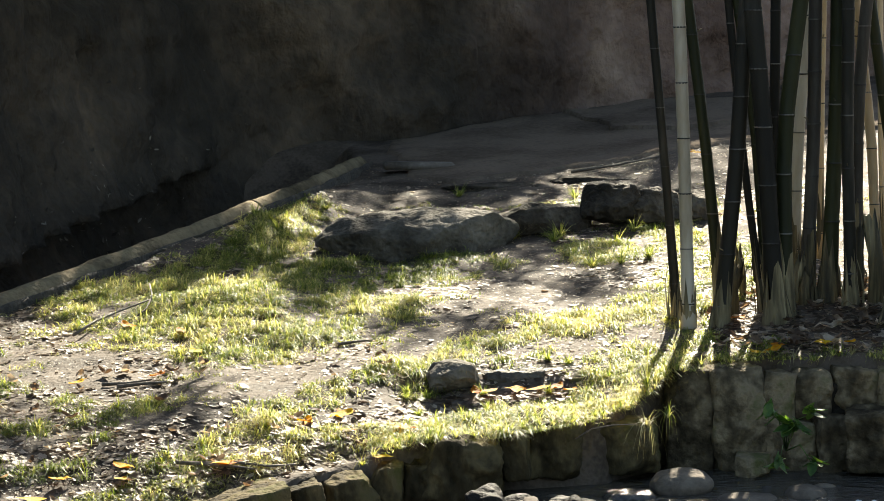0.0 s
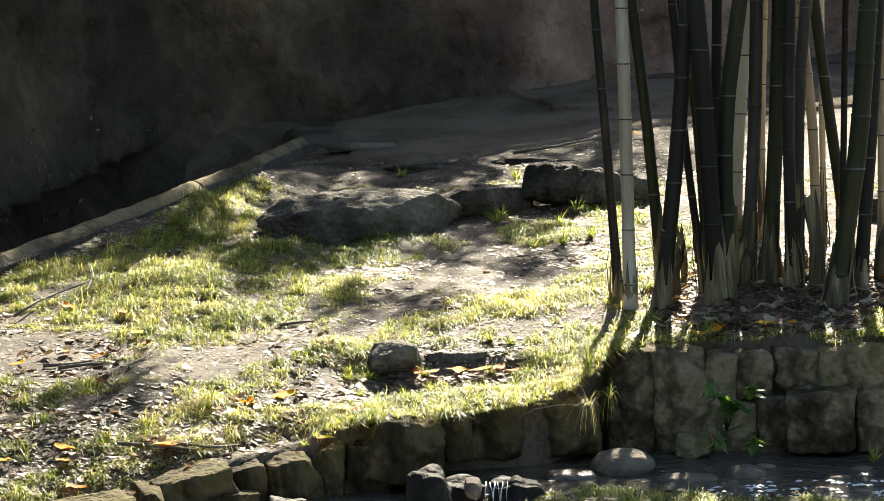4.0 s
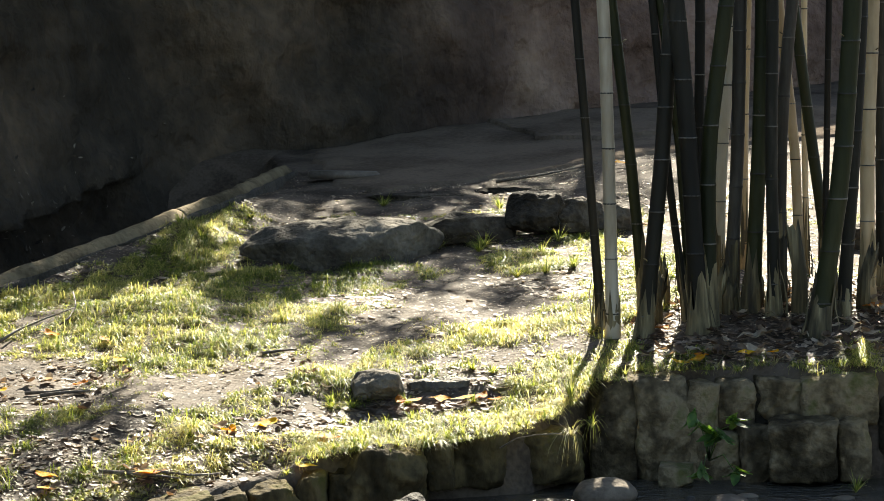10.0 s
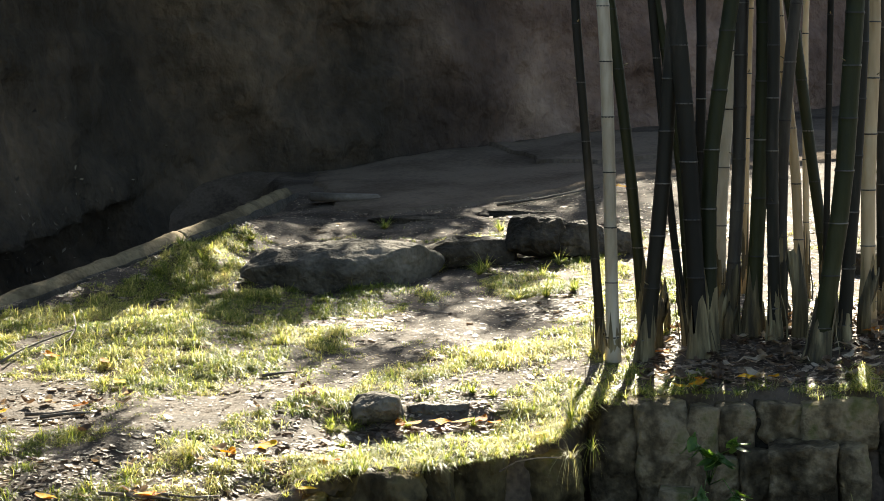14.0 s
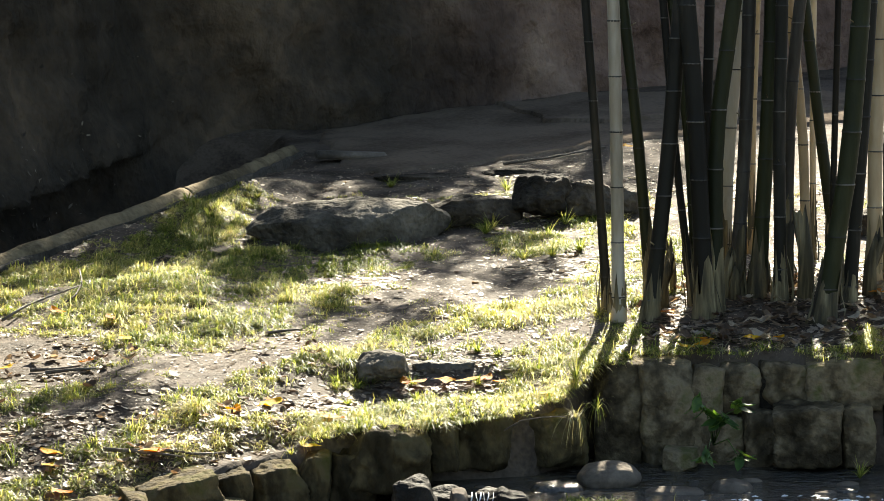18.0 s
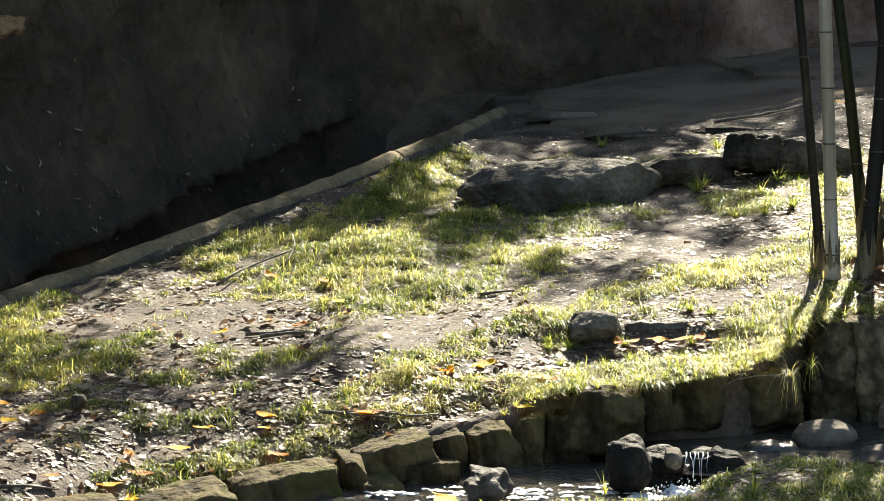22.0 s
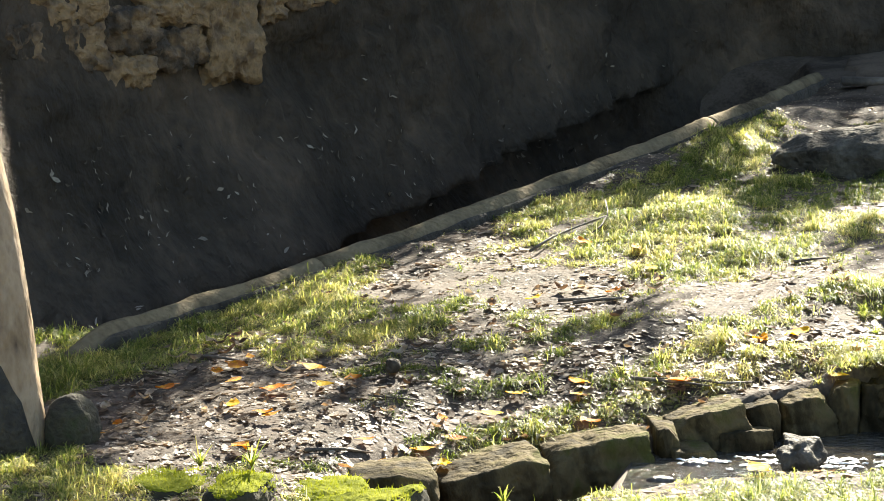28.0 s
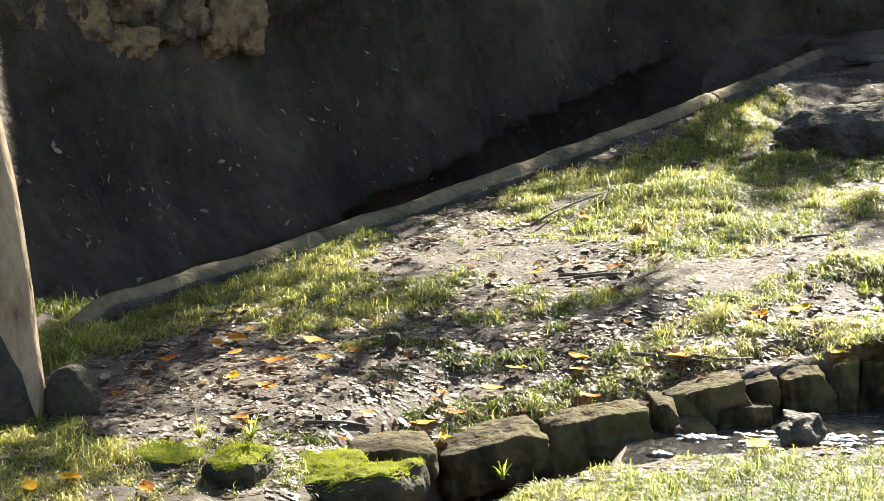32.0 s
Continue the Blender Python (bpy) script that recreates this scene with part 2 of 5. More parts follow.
MORE_CULMS = [
    (2.11, 19.14, 2.11, 1.20, 2.13, 2.04, 0.023, "tan"),
    (1.94, 17.22, 1.99, 1.19, 2.01, 2.05, 0.049, "olive"),
    (2.07, 17.06, 2.04, 1.19, 2.05, 2.05, 0.038, "black"),
    (2.16, 17.59, 2.17, 1.34, 2.23, 2.05, 0.039, "grey"),
    (2.32, 17.77, 2.28, 1.15, 2.17, 2.05, 0.032, "tan"),
    (2.60, 18.35, 2.45, 1.23, 2.34, 2.05, 0.037, "olive"),
    (2.48, 18.68, 2.46, 1.10, 2.45, 2.04, 0.021, "tan"),
    (2.46, 17.69, 2.47, 1.16, 2.48, 2.05, 0.021, "black"),
    (2.26, 16.60, 2.41, 1.05, 2.47, 2.05, 0.057, "olive"),
    (2.46, 16.90, 2.53, 1.20, 2.57, 2.05, 0.041, "black"),
    (2.69, 17.38, 2.68, 1.17, 2.71, 2.05, 0.046, "tan"),
    (2.75, 17.74, 2.74, 1.03, 2.78, 2.10, 0.041, "tan"),
    (2.83, 17.62, 2.81, 1.04, 2.82, 2.10, 0.043, "black"),
]

WALL_STONES = [
    (1.00, 15.92, -0.40, 0.26, 0.40, 0.60),
    (1.25, 15.87, -0.38, 0.31, 0.40, 0.61),
    (1.51, 15.92, -0.40, 0.20, 0.40, 0.53),
    (1.72, 15.97, -0.25, 0.22, 0.40, 0.29),
    (1.95, 15.97, -0.23, 0.30, 0.40, 0.26),
    (2.29, 15.92, -0.23, 0.44, 0.40, 0.29),
    (2.08, 15.67, -0.48, 0.36, 0.40, 0.35),
    (1.83, 15.84, -0.52, 0.26, 0.40, 0.33),
    (2.34, 15.77, -0.50, 0.19, 0.40, 0.36),
    (1.36, 15.67, -0.62, 0.18, 0.40, 0.12),
    (1.58, 15.90, -0.55, 0.26, 0.40, 0.31),
]

KERB_STONES = [
    (-2.85, 13.24, -0.74, 0.42, 0.30, 0.18, 0.03),
    (-2.45, 13.73, -0.83, 0.59, 0.30, 0.27, 0.20),
    (-1.92, 13.98, -0.80, 0.57, 0.30, 0.37, 0.13),
    (-1.60, 14.18, -0.70, 0.11, 0.30, 0.24, 0.00),
    (-1.49, 14.13, -0.73, 0.23, 0.30, 0.12, 0.05),
    (-1.40, 14.37, -0.64, 0.41, 0.30, 0.21, 0.20),
    (-1.14, 14.60, -0.68, 0.21, 0.30, 0.31, 0.15),
    (-0.93, 14.76, -0.66, 0.30, 0.30, 0.31, 0.12),
    (-1.23, 14.36, -0.72, 0.29, 0.30, 0.17, 0.00),
]

EDGE_STONES = [
    (-0.69, 14.91, -0.63, 0.17, 0.38, 0.31),
    (-0.52, 14.99, -0.68, 0.26, 0.38, 0.42),
    (-0.27, 14.95, -0.52, 0.42, 0.38, 0.34),
    (0.01, 15.10, -0.46, 0.15, 0.38, 0.24),
    (0.18, 15.28, -0.45, 0.31, 0.38, 0.31),
    (0.56, 15.52, -0.50, 0.50, 0.38, 0.30),
    (1.02, 16.31, -0.57, 0.39, 0.38, 0.41),
]

MOSSY = [
    (-3.44, 12.64, -0.57, 0.28, 0.50, 0.19),
    (-3.07, 12.86, -0.62, 0.44, 0.50, 0.14),
    (-2.90, 12.72, -0.69, 0.68, 0.50, 0.26),
    (-3.86, 12.85, -0.57, 0.39, 0.50, 0.11),
    (-3.69, 12.04, -0.65, 0.32, 0.50, 0.06),
]

STREAM_STONES = [
    (0.87, 14.41, -0.46, 0.32, 0.30, 0.14),
    (1.51, 14.37, -0.51, 0.21, 0.22, 0.08),
    (-0.15, 14.01, -0.53, 0.23, 0.30, 0.24),
    (0.08, 14.16, -0.53, 0.09, 0.20, 0.09),
    (0.59, 14.36, -0.52, 0.27, 0.20, 0.07),
    (0.19, 14.63, -0.52, 0.12, 0.15, 0.05),
    (0.51, 14.63, -0.51, 0.18, 0.15, 0.04),
    (-0.85, 13.71, -0.58, 0.26, 0.30, 0.18),
    (0.28, 14.54, -0.50, 0.19, 0.15, 0.06),
    (0.03, 14.31, -0.64, 0.27, 0.20, 0.23),
    (0.30, 14.36, -0.65, 0.29, 0.20, 0.23),
    (1.19, 14.16, -0.50, 0.32, 0.20, 0.05),
]

# grass in strips: points of a line over the plan, half its depth, how thick it grows
KERB_STRIPS = [
    ([(-3.00, 18.82), (-2.54, 19.10), (-2.18, 20.15), (-1.90, 21.12), (-1.55, 22.28)], 0.63, 1.15),
    ([(-1.80, 19.49), (-1.03, 19.27), (-0.38, 19.82)], 0.76, 0.85),
    ([(-5.27, 15.13), (-4.75, 15.53), (-4.34, 16.18), (-3.83, 16.58)], 1.13, 1.20),
    ([(-3.80, 15.28), (-3.46, 15.68), (-3.12, 15.97)], 0.46, 1.20),
    ([(-3.26, 14.71), (-2.68, 14.66), (-2.47, 14.70)], 0.11, 1.15),
    ([(-2.67, 15.35), (-2.22, 15.59)], 0.18, 1.15),
]
LAWN_STRIPS = [
    ([(-1.91, 14.74), (-1.43, 15.50), (-0.92, 16.00), (-0.58, 16.52)], 0.20, 1.05),
    ([(-0.61, 16.37), (-0.12, 16.96), (0.41, 17.30), (0.98, 17.50), (1.43, 17.78)], 0.40, 1.10),
    ([(-0.73, 15.99), (-0.47, 16.19), (-0.21, 16.19)], 0.08, 0.90),
    ([(-1.04, 14.81), (-0.68, 15.02), (-0.26, 15.44), (0.28, 15.91), (0.73, 15.74)], 0.21, 1.10),
    ([(-2.90, 18.19), (-2.34, 17.34), (-1.92, 17.66)], 0.20, 0.80),
    ([(1.10, 18.31), (1.58, 19.19)], 0.70, 0.90),
]
BANK_STRIPS = [
    ([(-2.71, 13.76), (-2.36, 14.12), (-1.80, 14.43), (-1.22, 14.59)], 0.09, 1.10),
    ([(-2.26, 14.26), (-1.71, 15.00), (-1.29, 15.54), (-0.85, 16.15)], 0.17, 1.00),
    ([(-4.16, 12.60), (-3.74, 12.89), (-3.56, 13.17), (-3.19, 13.31)], 0.13, 1.10),
    ([(0.02, 15.28), (0.37, 15.43), (0.83, 15.90)], 0.35, 1.30),
    ([(0.78, 16.18), (1.68, 15.96), (2.50, 15.82)], 0.04, 0.80),
    ([(-4.75, 13.05), (-4.46, 12.72), (-4.20, 12.36)], 0.43, 1.10),
]
# tufts and lawn patches: place, half widths, how thick
TUFTS = [
    (-1.93, 18.00, 0.55, 1.24, 1.25),
    (-2.27, 17.65, 0.32, 0.46, 1.10),
    (-1.81, 22.08, 0.33, 2.44, 1.10),
    (-1.33, 17.11, 0.59, 0.56, 0.80),
    (-1.03, 17.86, 0.47, 0.52, 0.75),
    (0.57, 19.93, 0.30, 0.64, 1.20),
    (0.32, 21.26, 0.15, 0.64, 1.10),
    (1.10, 20.68, 0.19, 0.74, 1.10),
    (-2.10, 15.79, 0.19, 0.28, 1.00),
    (-2.48, 15.95, 0.16, 0.27, 1.00),
]
BANK_TUFTS = [
    (-2.27, 15.19, 0.15, 0.13, 0.90),
    (1.11, 16.66, 0.20, 0.54, 0.90),
    (2.45, 16.13, 0.13, 0.38, 1.00),
    (-3.11, 14.14, 0.16, 0.27, 0.80),
    (-3.14, 15.06, 0.15, 0.24, 0.80),
    (-3.93, 12.75, 0.36, 0.20, 1.10),
    (1.58, 16.31, 0.40, 0.26, 0.55),
    (-0.09, 19.88, 0.24, 0.44, 0.60),
    (-0.81, 18.60, 0.45, 0.50, 0.70),
    (1.15, 17.90, 0.43, 0.88, 1.20),
    (0.83, 17.92, 0.25, 0.45, 1.00),
    (0.64, 16.13, 0.29, 0.46, 1.30),
]
BARE = [
    (0.25, 18.63, 0.56, 0.82, 1.20),
    (0.19, 20.31, 0.25, 0.58, 1.00),
    (-1.83, 15.35, 0.59, 0.17, 0.90),
    (-2.02, 14.94, 0.45, 0.18, 0.90),
    (-1.09, 16.60, 0.40, 0.30, 0.70),
    (-2.44, 16.78, 0.37, 0.40, 0.70),
    (-0.27, 16.12, 0.42, 0.05, 1.10),
    (-1.39, 22.66, 0.18, 0.38, 0.80),
    (1.84, 16.86, 0.68, 0.81, 1.10),
]
BARE_SOIL = [
    (-3.62, 17.29, 0.28, 0.47, 1.20),
    (-4.14, 14.33, 0.87, 0.88, 1.20),
    (-2.09, 15.05, 0.49, 0.19, 1.10),
    (-2.71, 14.10, 0.46, 0.22, 1.20),
    (-3.55, 13.48, 0.68, 0.22, 1.10),
    (-4.40, 13.83, 0.56, 0.75, 1.00),
    (-2.60, 18.08, 0.22, 0.37, 0.70),
    (-1.65, 15.63, 0.19, 0.13, 0.60),
]
LEAFY = [(0.19, 16.11), (-0.27, 16.07), (-0.71, 15.56), (-0.98, 15.31), (-1.24, 15.01), (-1.52, 14.79)]
LEAFY_LOW = [(-1.59, 14.73), (-1.97, 14.59), (-2.41, 14.46), (-2.70, 14.07), (-2.93, 13.72)]

SHADE = [
    (-4.93, 15.55, 0.60, 2.57, 300.00),
    (-4.25, 16.25, 0.36, 0.43, 240.00),
    (-4.69, 14.46, 0.38, 0.48, 330.00),
    (-4.27, 12.15, 0.32, 0.40, 160.00),
    (-3.80, 12.40, 0.30, 0.35, 140.00),
    (-3.13, 15.00, 0.21, 0.31, 140.00),
    (-3.20, 14.18, 0.20, 0.28, 150.00),
    (0.50, 13.32, 0.54, 1.31, 420.00),
    (-2.29, 20.64, 0.43, 0.96, 340),
    (-1.32, 18.87, 0.37, 1.03, 500),
    (0.70, 21.49, 0.28, 0.83, 500),
    (0.35, 20.26, 0.37, 0.58, 500),
    (0.52, 18.76, 0.26, 0.79, 450),
    (-1.19, 19.33, 0.62, 0.93, 450),
]
LAWN_SHADE = [
    (-2.18, 20.50, 0.69, 0.81, 380),
    (-0.16, 23.07, 0.70, 1.06, 600),
    (-4.67, 17.35, 1.40, 2.25, 800),
    (-5.35, 16.84, 0.86, 1.65, 500),
    (0.06, 19.67, 0.40, 1.19, 250),
    (-4.46, 14.21, 0.48, 0.93, 500),
    (-0.31, 17.43, 0.44, 0.66, 300),
    (-2.04, 15.56, 0.43, 0.67, 220),
    (-2.95, 15.13, 0.48, 0.57, 300),
    (-3.61, 15.58, 0.56, 1.10, 250),
    (-1.02, 23.68, 0.24, 0.71, 250),
    (-0.82, 21.89, 0.72, 1.09, 260),
    (-5.07, 16.94, 0.70, 1.91, 600),
]
FAR_SHADE = [
    (-0.16, 24.04, 0.53, 1.47, 900),
    (-1.39, 25.20, 0.71, 1.50, 500),
    (-2.51, 19.74, 0.99, 0.70, 500),
    (1.99, 16.50, 0.59, 0.59, 700),
    (-3.52, 22.62, 0.61, 2.36, 700),
    (-0.70, 17.66, 0.18, 0.39, 400),
    (-5.11, 14.84, 0.16, 0.91, 500),
    (-4.37, 12.76, 0.24, 0.80, 400),
    (-5.40, 16.68, 0.35, 1.65, 900),
    (-4.70, 15.45, 0.46, 0.73, 700),
    (-6.2, 16.2, 0.8, 1.2, 1000),
    (-5.4, 18.2, 0.7, 1.3, 1000),
    (-4.7, 20.2, 0.7, 1.4, 1000),
    (-3.9, 22.3, 0.7, 1.4, 1000),
    (-3.2, 24.0, 0.5, 1.0, 1000),
    (-3.8, 18.5, 0.3, 0.7, 220),
    (-3.2, 20.1, 0.3, 0.8, 220),
    (-2.6, 22.2, 0.3, 0.9, 220),
]

LOG_LINE = [(-5.04, 15.55), (-4.89, 15.95), (-4.61, 16.60), (-4.35, 17.15), (-4.06, 17.75), (-3.72, 18.40), (-3.34, 19.14), (-2.77, 20.25), (-2.29, 21.25), (-2.17, 21.53), (-1.68, 22.88), (-1.35, 25.05), (-1.50, 26.23)]
LOG_TOP = [(-5.36, 15.05, -0.6), (-5.04, 15.55, -0.27), (-4.89, 15.95, -0.26), (-4.61, 16.60, -0.21), (-4.35, 17.15, -0.17), (-4.06, 17.75, -0.10), (-3.72, 18.40, -0.03), (-3.34, 19.14, 0.07), (-2.77, 20.25, 0.22), (-2.29, 21.25, 0.35), (-2.17, 21.53, 0.39), (-1.68, 22.88, 0.52), (-1.35, 25.05, 0.58), (-1.50, 26.23, 0.50)]


YELLOW_A = [(-2.10, 17.40), (-1.95, 16.85), (-2.11, 16.27), (-2.47, 17.63), (-0.41, 16.16), (0.02, 16.00), (0.25, 16.06), (-0.14, 15.98), (0.57, 15.48), (-0.96, 15.50), (-1.17, 15.33), (-0.93, 15.25), (-1.56, 14.74), (-2.11, 14.74), (-0.73, 14.92), (-0.60, 15.11), (1.59, 24.18), (1.49, 16.01), (1.41, 16.00), (1.79, 16.10), (1.95, 16.09), (2.69, 17.07), (1.37, 16.93), (1.27, 17.31), (-0.22, 15.96), (0.15, 16.02), (1.53, 16.12), (0.32, 15.99)]

YELLOW_B = [(-3.99, 14.98), (-3.99, 14.73), (-4.08, 14.62), (-4.31, 14.36), (-3.94, 14.45), (-3.68, 14.24), (-3.81, 13.91), (-3.57, 13.73), (-3.28, 14.46), (-3.11, 14.71), (-4.34, 13.59), (-4.41, 13.39), (-3.60, 13.28), (-2.75, 14.18), (-2.65, 14.04), (-2.80, 13.82), (-2.94, 13.55), (-2.66, 13.75), (-3.07, 13.26), (-3.56, 14.71), (-3.41, 14.34), (-2.12, 14.74), (-2.09, 14.60), (-1.99, 14.36), (-1.15, 15.33), (-1.54, 14.74), (-2.46, 17.62), (-2.58, 16.23), (-2.51, 14.35), (-3.03, 13.63), (-2.43, 14.59), (-3.60, 13.76), (-3.54, 13.23), (-4.12, 12.13), (-3.75, 12.15), (-4.25, 11.97)]

EDGE = [(-60, 8.0), (-4.2, 12.2), (-3.3, 12.75), (-2.61, 13.72), (-2.09, 13.95), (-1.65, 14.2), (-1.1, 14.68), (-0.87, 14.86), (-0.5, 15.02), (0.0, 15.18),
        (0.5, 15.35), (0.67, 15.62), (0.91, 16.05), (1.68, 15.95), (2.5, 15.8), (60, 15.2)]
NEAR = [(-60, 8.6), (-3.4, 12.3), (-2.9, 12.45), (-2.5, 12.5), (-2.1, 12.65), (-1.87, 12.8), (-1.64, 13.12), (-1.4, 13.22), (-0.9, 13.3), (-0.3, 13.4), (0.1, 13.55), (0.5, 14.0), (1.0, 13.98), (1.35, 13.75), (2.5, 13.8), (60, 13.0)]
WALL = [(-14.3, -4.0), (-6.55, 16.8), (-2.75, 26.2), (-1.05, 26.95), (1.35, 28.4), (4.6, 30.0), (14.0, 34.0)]
WATER_LOW, WATER_HIGH = -0.70, -0.64

# ---- number fields ----


def hash2(ix, iy, seed):
    v = np.sin(ix * 127.1 + iy * 311.7 + seed * 74.7) * 43758.5453
    return v - np.floor(v)


def field(x, y, seed=0):
    """Smooth noise from 0 to 1 over the plan."""
    ix, iy = np.floor(x), np.floor(y)
    fx, fy = x - ix, y - iy
    fx, fy = fx * fx * (3 - 2 * fx), fy * fy * (3 - 2 * fy)
    a, b = hash2(ix, iy, seed), hash2(ix + 1, iy, seed)
    c, d = hash2(ix, iy + 1, seed), hash2(ix + 1, iy + 1, seed)
    return (a * (1 - fx) + b * fx) * (1 - fy) + (c * (1 - fx) + d * fx) * fy


def octaves(x, y, seed=0, n=3):
    return sum(field(x * 2 ** k, y * 2 ** k, seed + k) / 2 ** k for k in range(n)) / sum(1 / 2 ** k for k in range(n))


def step(x, a, b):
    v = np.clip((x - a) / (b - a), 0, 1)
    return v * v * (3 - 2 * v)


def along(line, x):
    return np.interp(x, [p[0] for p in line], [p[1] for p in line])


def side(line, x, y):
    """Signed distance to a polyline, positive on its left."""
    best = np.full(np.shape(x), 1e9)
    sign = np.ones(np.shape(x))
    for (ax, ay), (bx, by) in zip(line, line[1:]):
        dx, dy = bx - ax, by - ay
        q = np.clip(((x - ax) * dx + (y - ay) * dy) / (dx * dx + dy * dy), 0, 1)
        d = np.hypot(x - ax - q * dx, y - ay - q * dy)
        s = np.where(dx * (y - ay) - dy * (x - ax) > 0, 1.0, -1.0)
        sign = np.where(d < best - 1e-6, s, sign)
        best = np.minimum(best, d)
    return best * sign


def middle(x):
    """The line along the stream that parts its two banks; past the pool's end it is the foot of the edging."""
    e = along(EDGE, x)
    return (e + along(NEAR, x)) / 2 * step(x, -2.9, -2.7) + (e - 0.06) * (1 - step(x, -2.9, -2.7))


LOG_AXIS = [(-7.5, 12.5)] + LOG_LINE + [(-1.2, 26.6)]


def height(x, y):
    """The ground's height over the plan."""
    x, y = np.asarray(x, float), np.asarray(y, float)
    yc, xc = np.clip(y, 9.0, 31.0), np.clip(x, -12.0, 8.0)
    h = -1.305 + 0.05 * xc + 0.075 * yc
    h = h + 0.035 * (octaves(x * 5.5, y * 4.2, 81, 2) - 0.5) * step(y, 24.0, 22.0)
    h = h + 0.10 * (octaves(x * 0.55, y * 0.4, 3) - 0.5) + 0.05 * (octaves(x * 2.3, y * 1.6, 9) - 0.5)
    h = h + 0.12 * np.exp(-((x + 1.85) / 0.7) ** 2 - ((y - 18.3) / 0.8) ** 2)
    h = h + 0.10 * np.exp(-((x - 2.1) / 0.9) ** 2 - ((y - 17.6) / 1.0) ** 2)
    e, n = along(EDGE, x), along(NEAR, x)
    h = h - 0.12 * step(y, e + 1.8, e + 0.1) * step(x, 0.95, 0.6) * step(x, -4.5, -3.2)
    h = h - 0.12 * step(y, e + 1.6, e + 0.05) * step(x, -1.3, -1.8) * step(x, -3.2, -2.8)
    h = h - 0.09 * step(y, e + 0.5, e + 0.2) * step(x, -0.6, -0.9) * step(x, -3.2, -2.8)
    near_bank = -0.50 - 0.07 * step(x, 0.5, 0.1) - 0.07 * step(x, -0.8, -1.8) - 0.16 * step(x, -1.85, -2.35) + 0.075 * np.clip(12.4 - y, 0, 12.6) + 0.06 * (octaves(x * 1.3, y, 5) - 0.5)
    left = step(x, -2.75, -3.05)
    near_bank = near_bank * (1 - left) + (h + (near_bank - h) * step(y, 12.4, 9.5)) * left
    h = np.where(y < middle(x), near_bank, h)
    bed = step(y, e + 0.02, e - 0.08) * step(y, n - 0.25, n + 0.05) * step(x, -2.9, -2.7)
    sill = np.exp(-((x + 1.74) / 0.07) ** 2)
    h = h * (1 - bed) + (-1.0 + 0.33 * sill) * bed
    # low terrace held by the step stones, and the crest of the strip below it
    h = h - 0.065 * step(y, 16.22, 16.06) * step(x, -0.85, -0.5) * step(x, 0.62, 0.3) * step(y, 15.5, 15.75)
    s = side(LOG_AXIS, x, y)
    w = side(WALL, x, y)
    h = h + 0.09 * step(s, -0.7, -0.15) * step(s, 0.1, 0.04) * step(y, 18.8, 20.5) * step(y, 24.2, 22.8)
    gutter = step(s, 0.05, 0.22) * step(y, 15.9, 17.2) * step(y, 26.6, 25.4)
    h = h - 1.0 * gutter
    h = np.where(w > 1.0, h + (3.2 - h) * step(w, 1.0, 1.4), h)
    return h


def h1(x, y):
    return float(height(np.array([x]), np.array([y]))[0])


def slab_mesh(name, verts, faces, mat, smooth=True):
    me = bpy.data.meshes.new(name)
    me.from_pydata(verts, [], faces)
    me.materials.append(mat)
    if smooth:
        me.shade_smooth()
    return me


def tri_mesh(name, verts, tris, mat, smooth=False):
    """A large mesh of triangles from arrays."""
    me = bpy.data.meshes.new(name)
    me.vertices.add(len(verts))
    me.vertices.foreach_set("co", np.asarray(verts, np.float32).ravel())
    me.loops.add(len(tris) * 3)
    me.loops.foreach_set("vertex_index", np.asarray(tris, np.int32).ravel())
    me.polygons.add(len(tris))
    me.polygons.foreach_set("loop_start", np.arange(0, len(tris) * 3, 3, dtype=np.int32))
    me.update(calc_edges=True)
    me.materials.append(mat)
    if smooth:
        me.shade_smooth()
    return me


def part(name, data, mat, parent, label="", smooth=True):
    """One mesh object under a thing; data is a bmesh or a mesh."""
    if isinstance(data, bmesh.types.BMesh):
        me = bpy.data.meshes.new(name)
        data.to_mesh(me)
        data.free()
        me.materials.append(mat)
        if smooth:
            me.shade_smooth()
    else:
        me = data
    ob = new(name, me)
    if parent:
        ob.parent = parent
    if label:
        tagged(ob, label)
    return ob


def thing(name, at=(0, 0, 0), label="", category="", group="", kind=""):
    ob = new(name)
    ob.location = at
    return tagged(ob, label, category, group, kind)


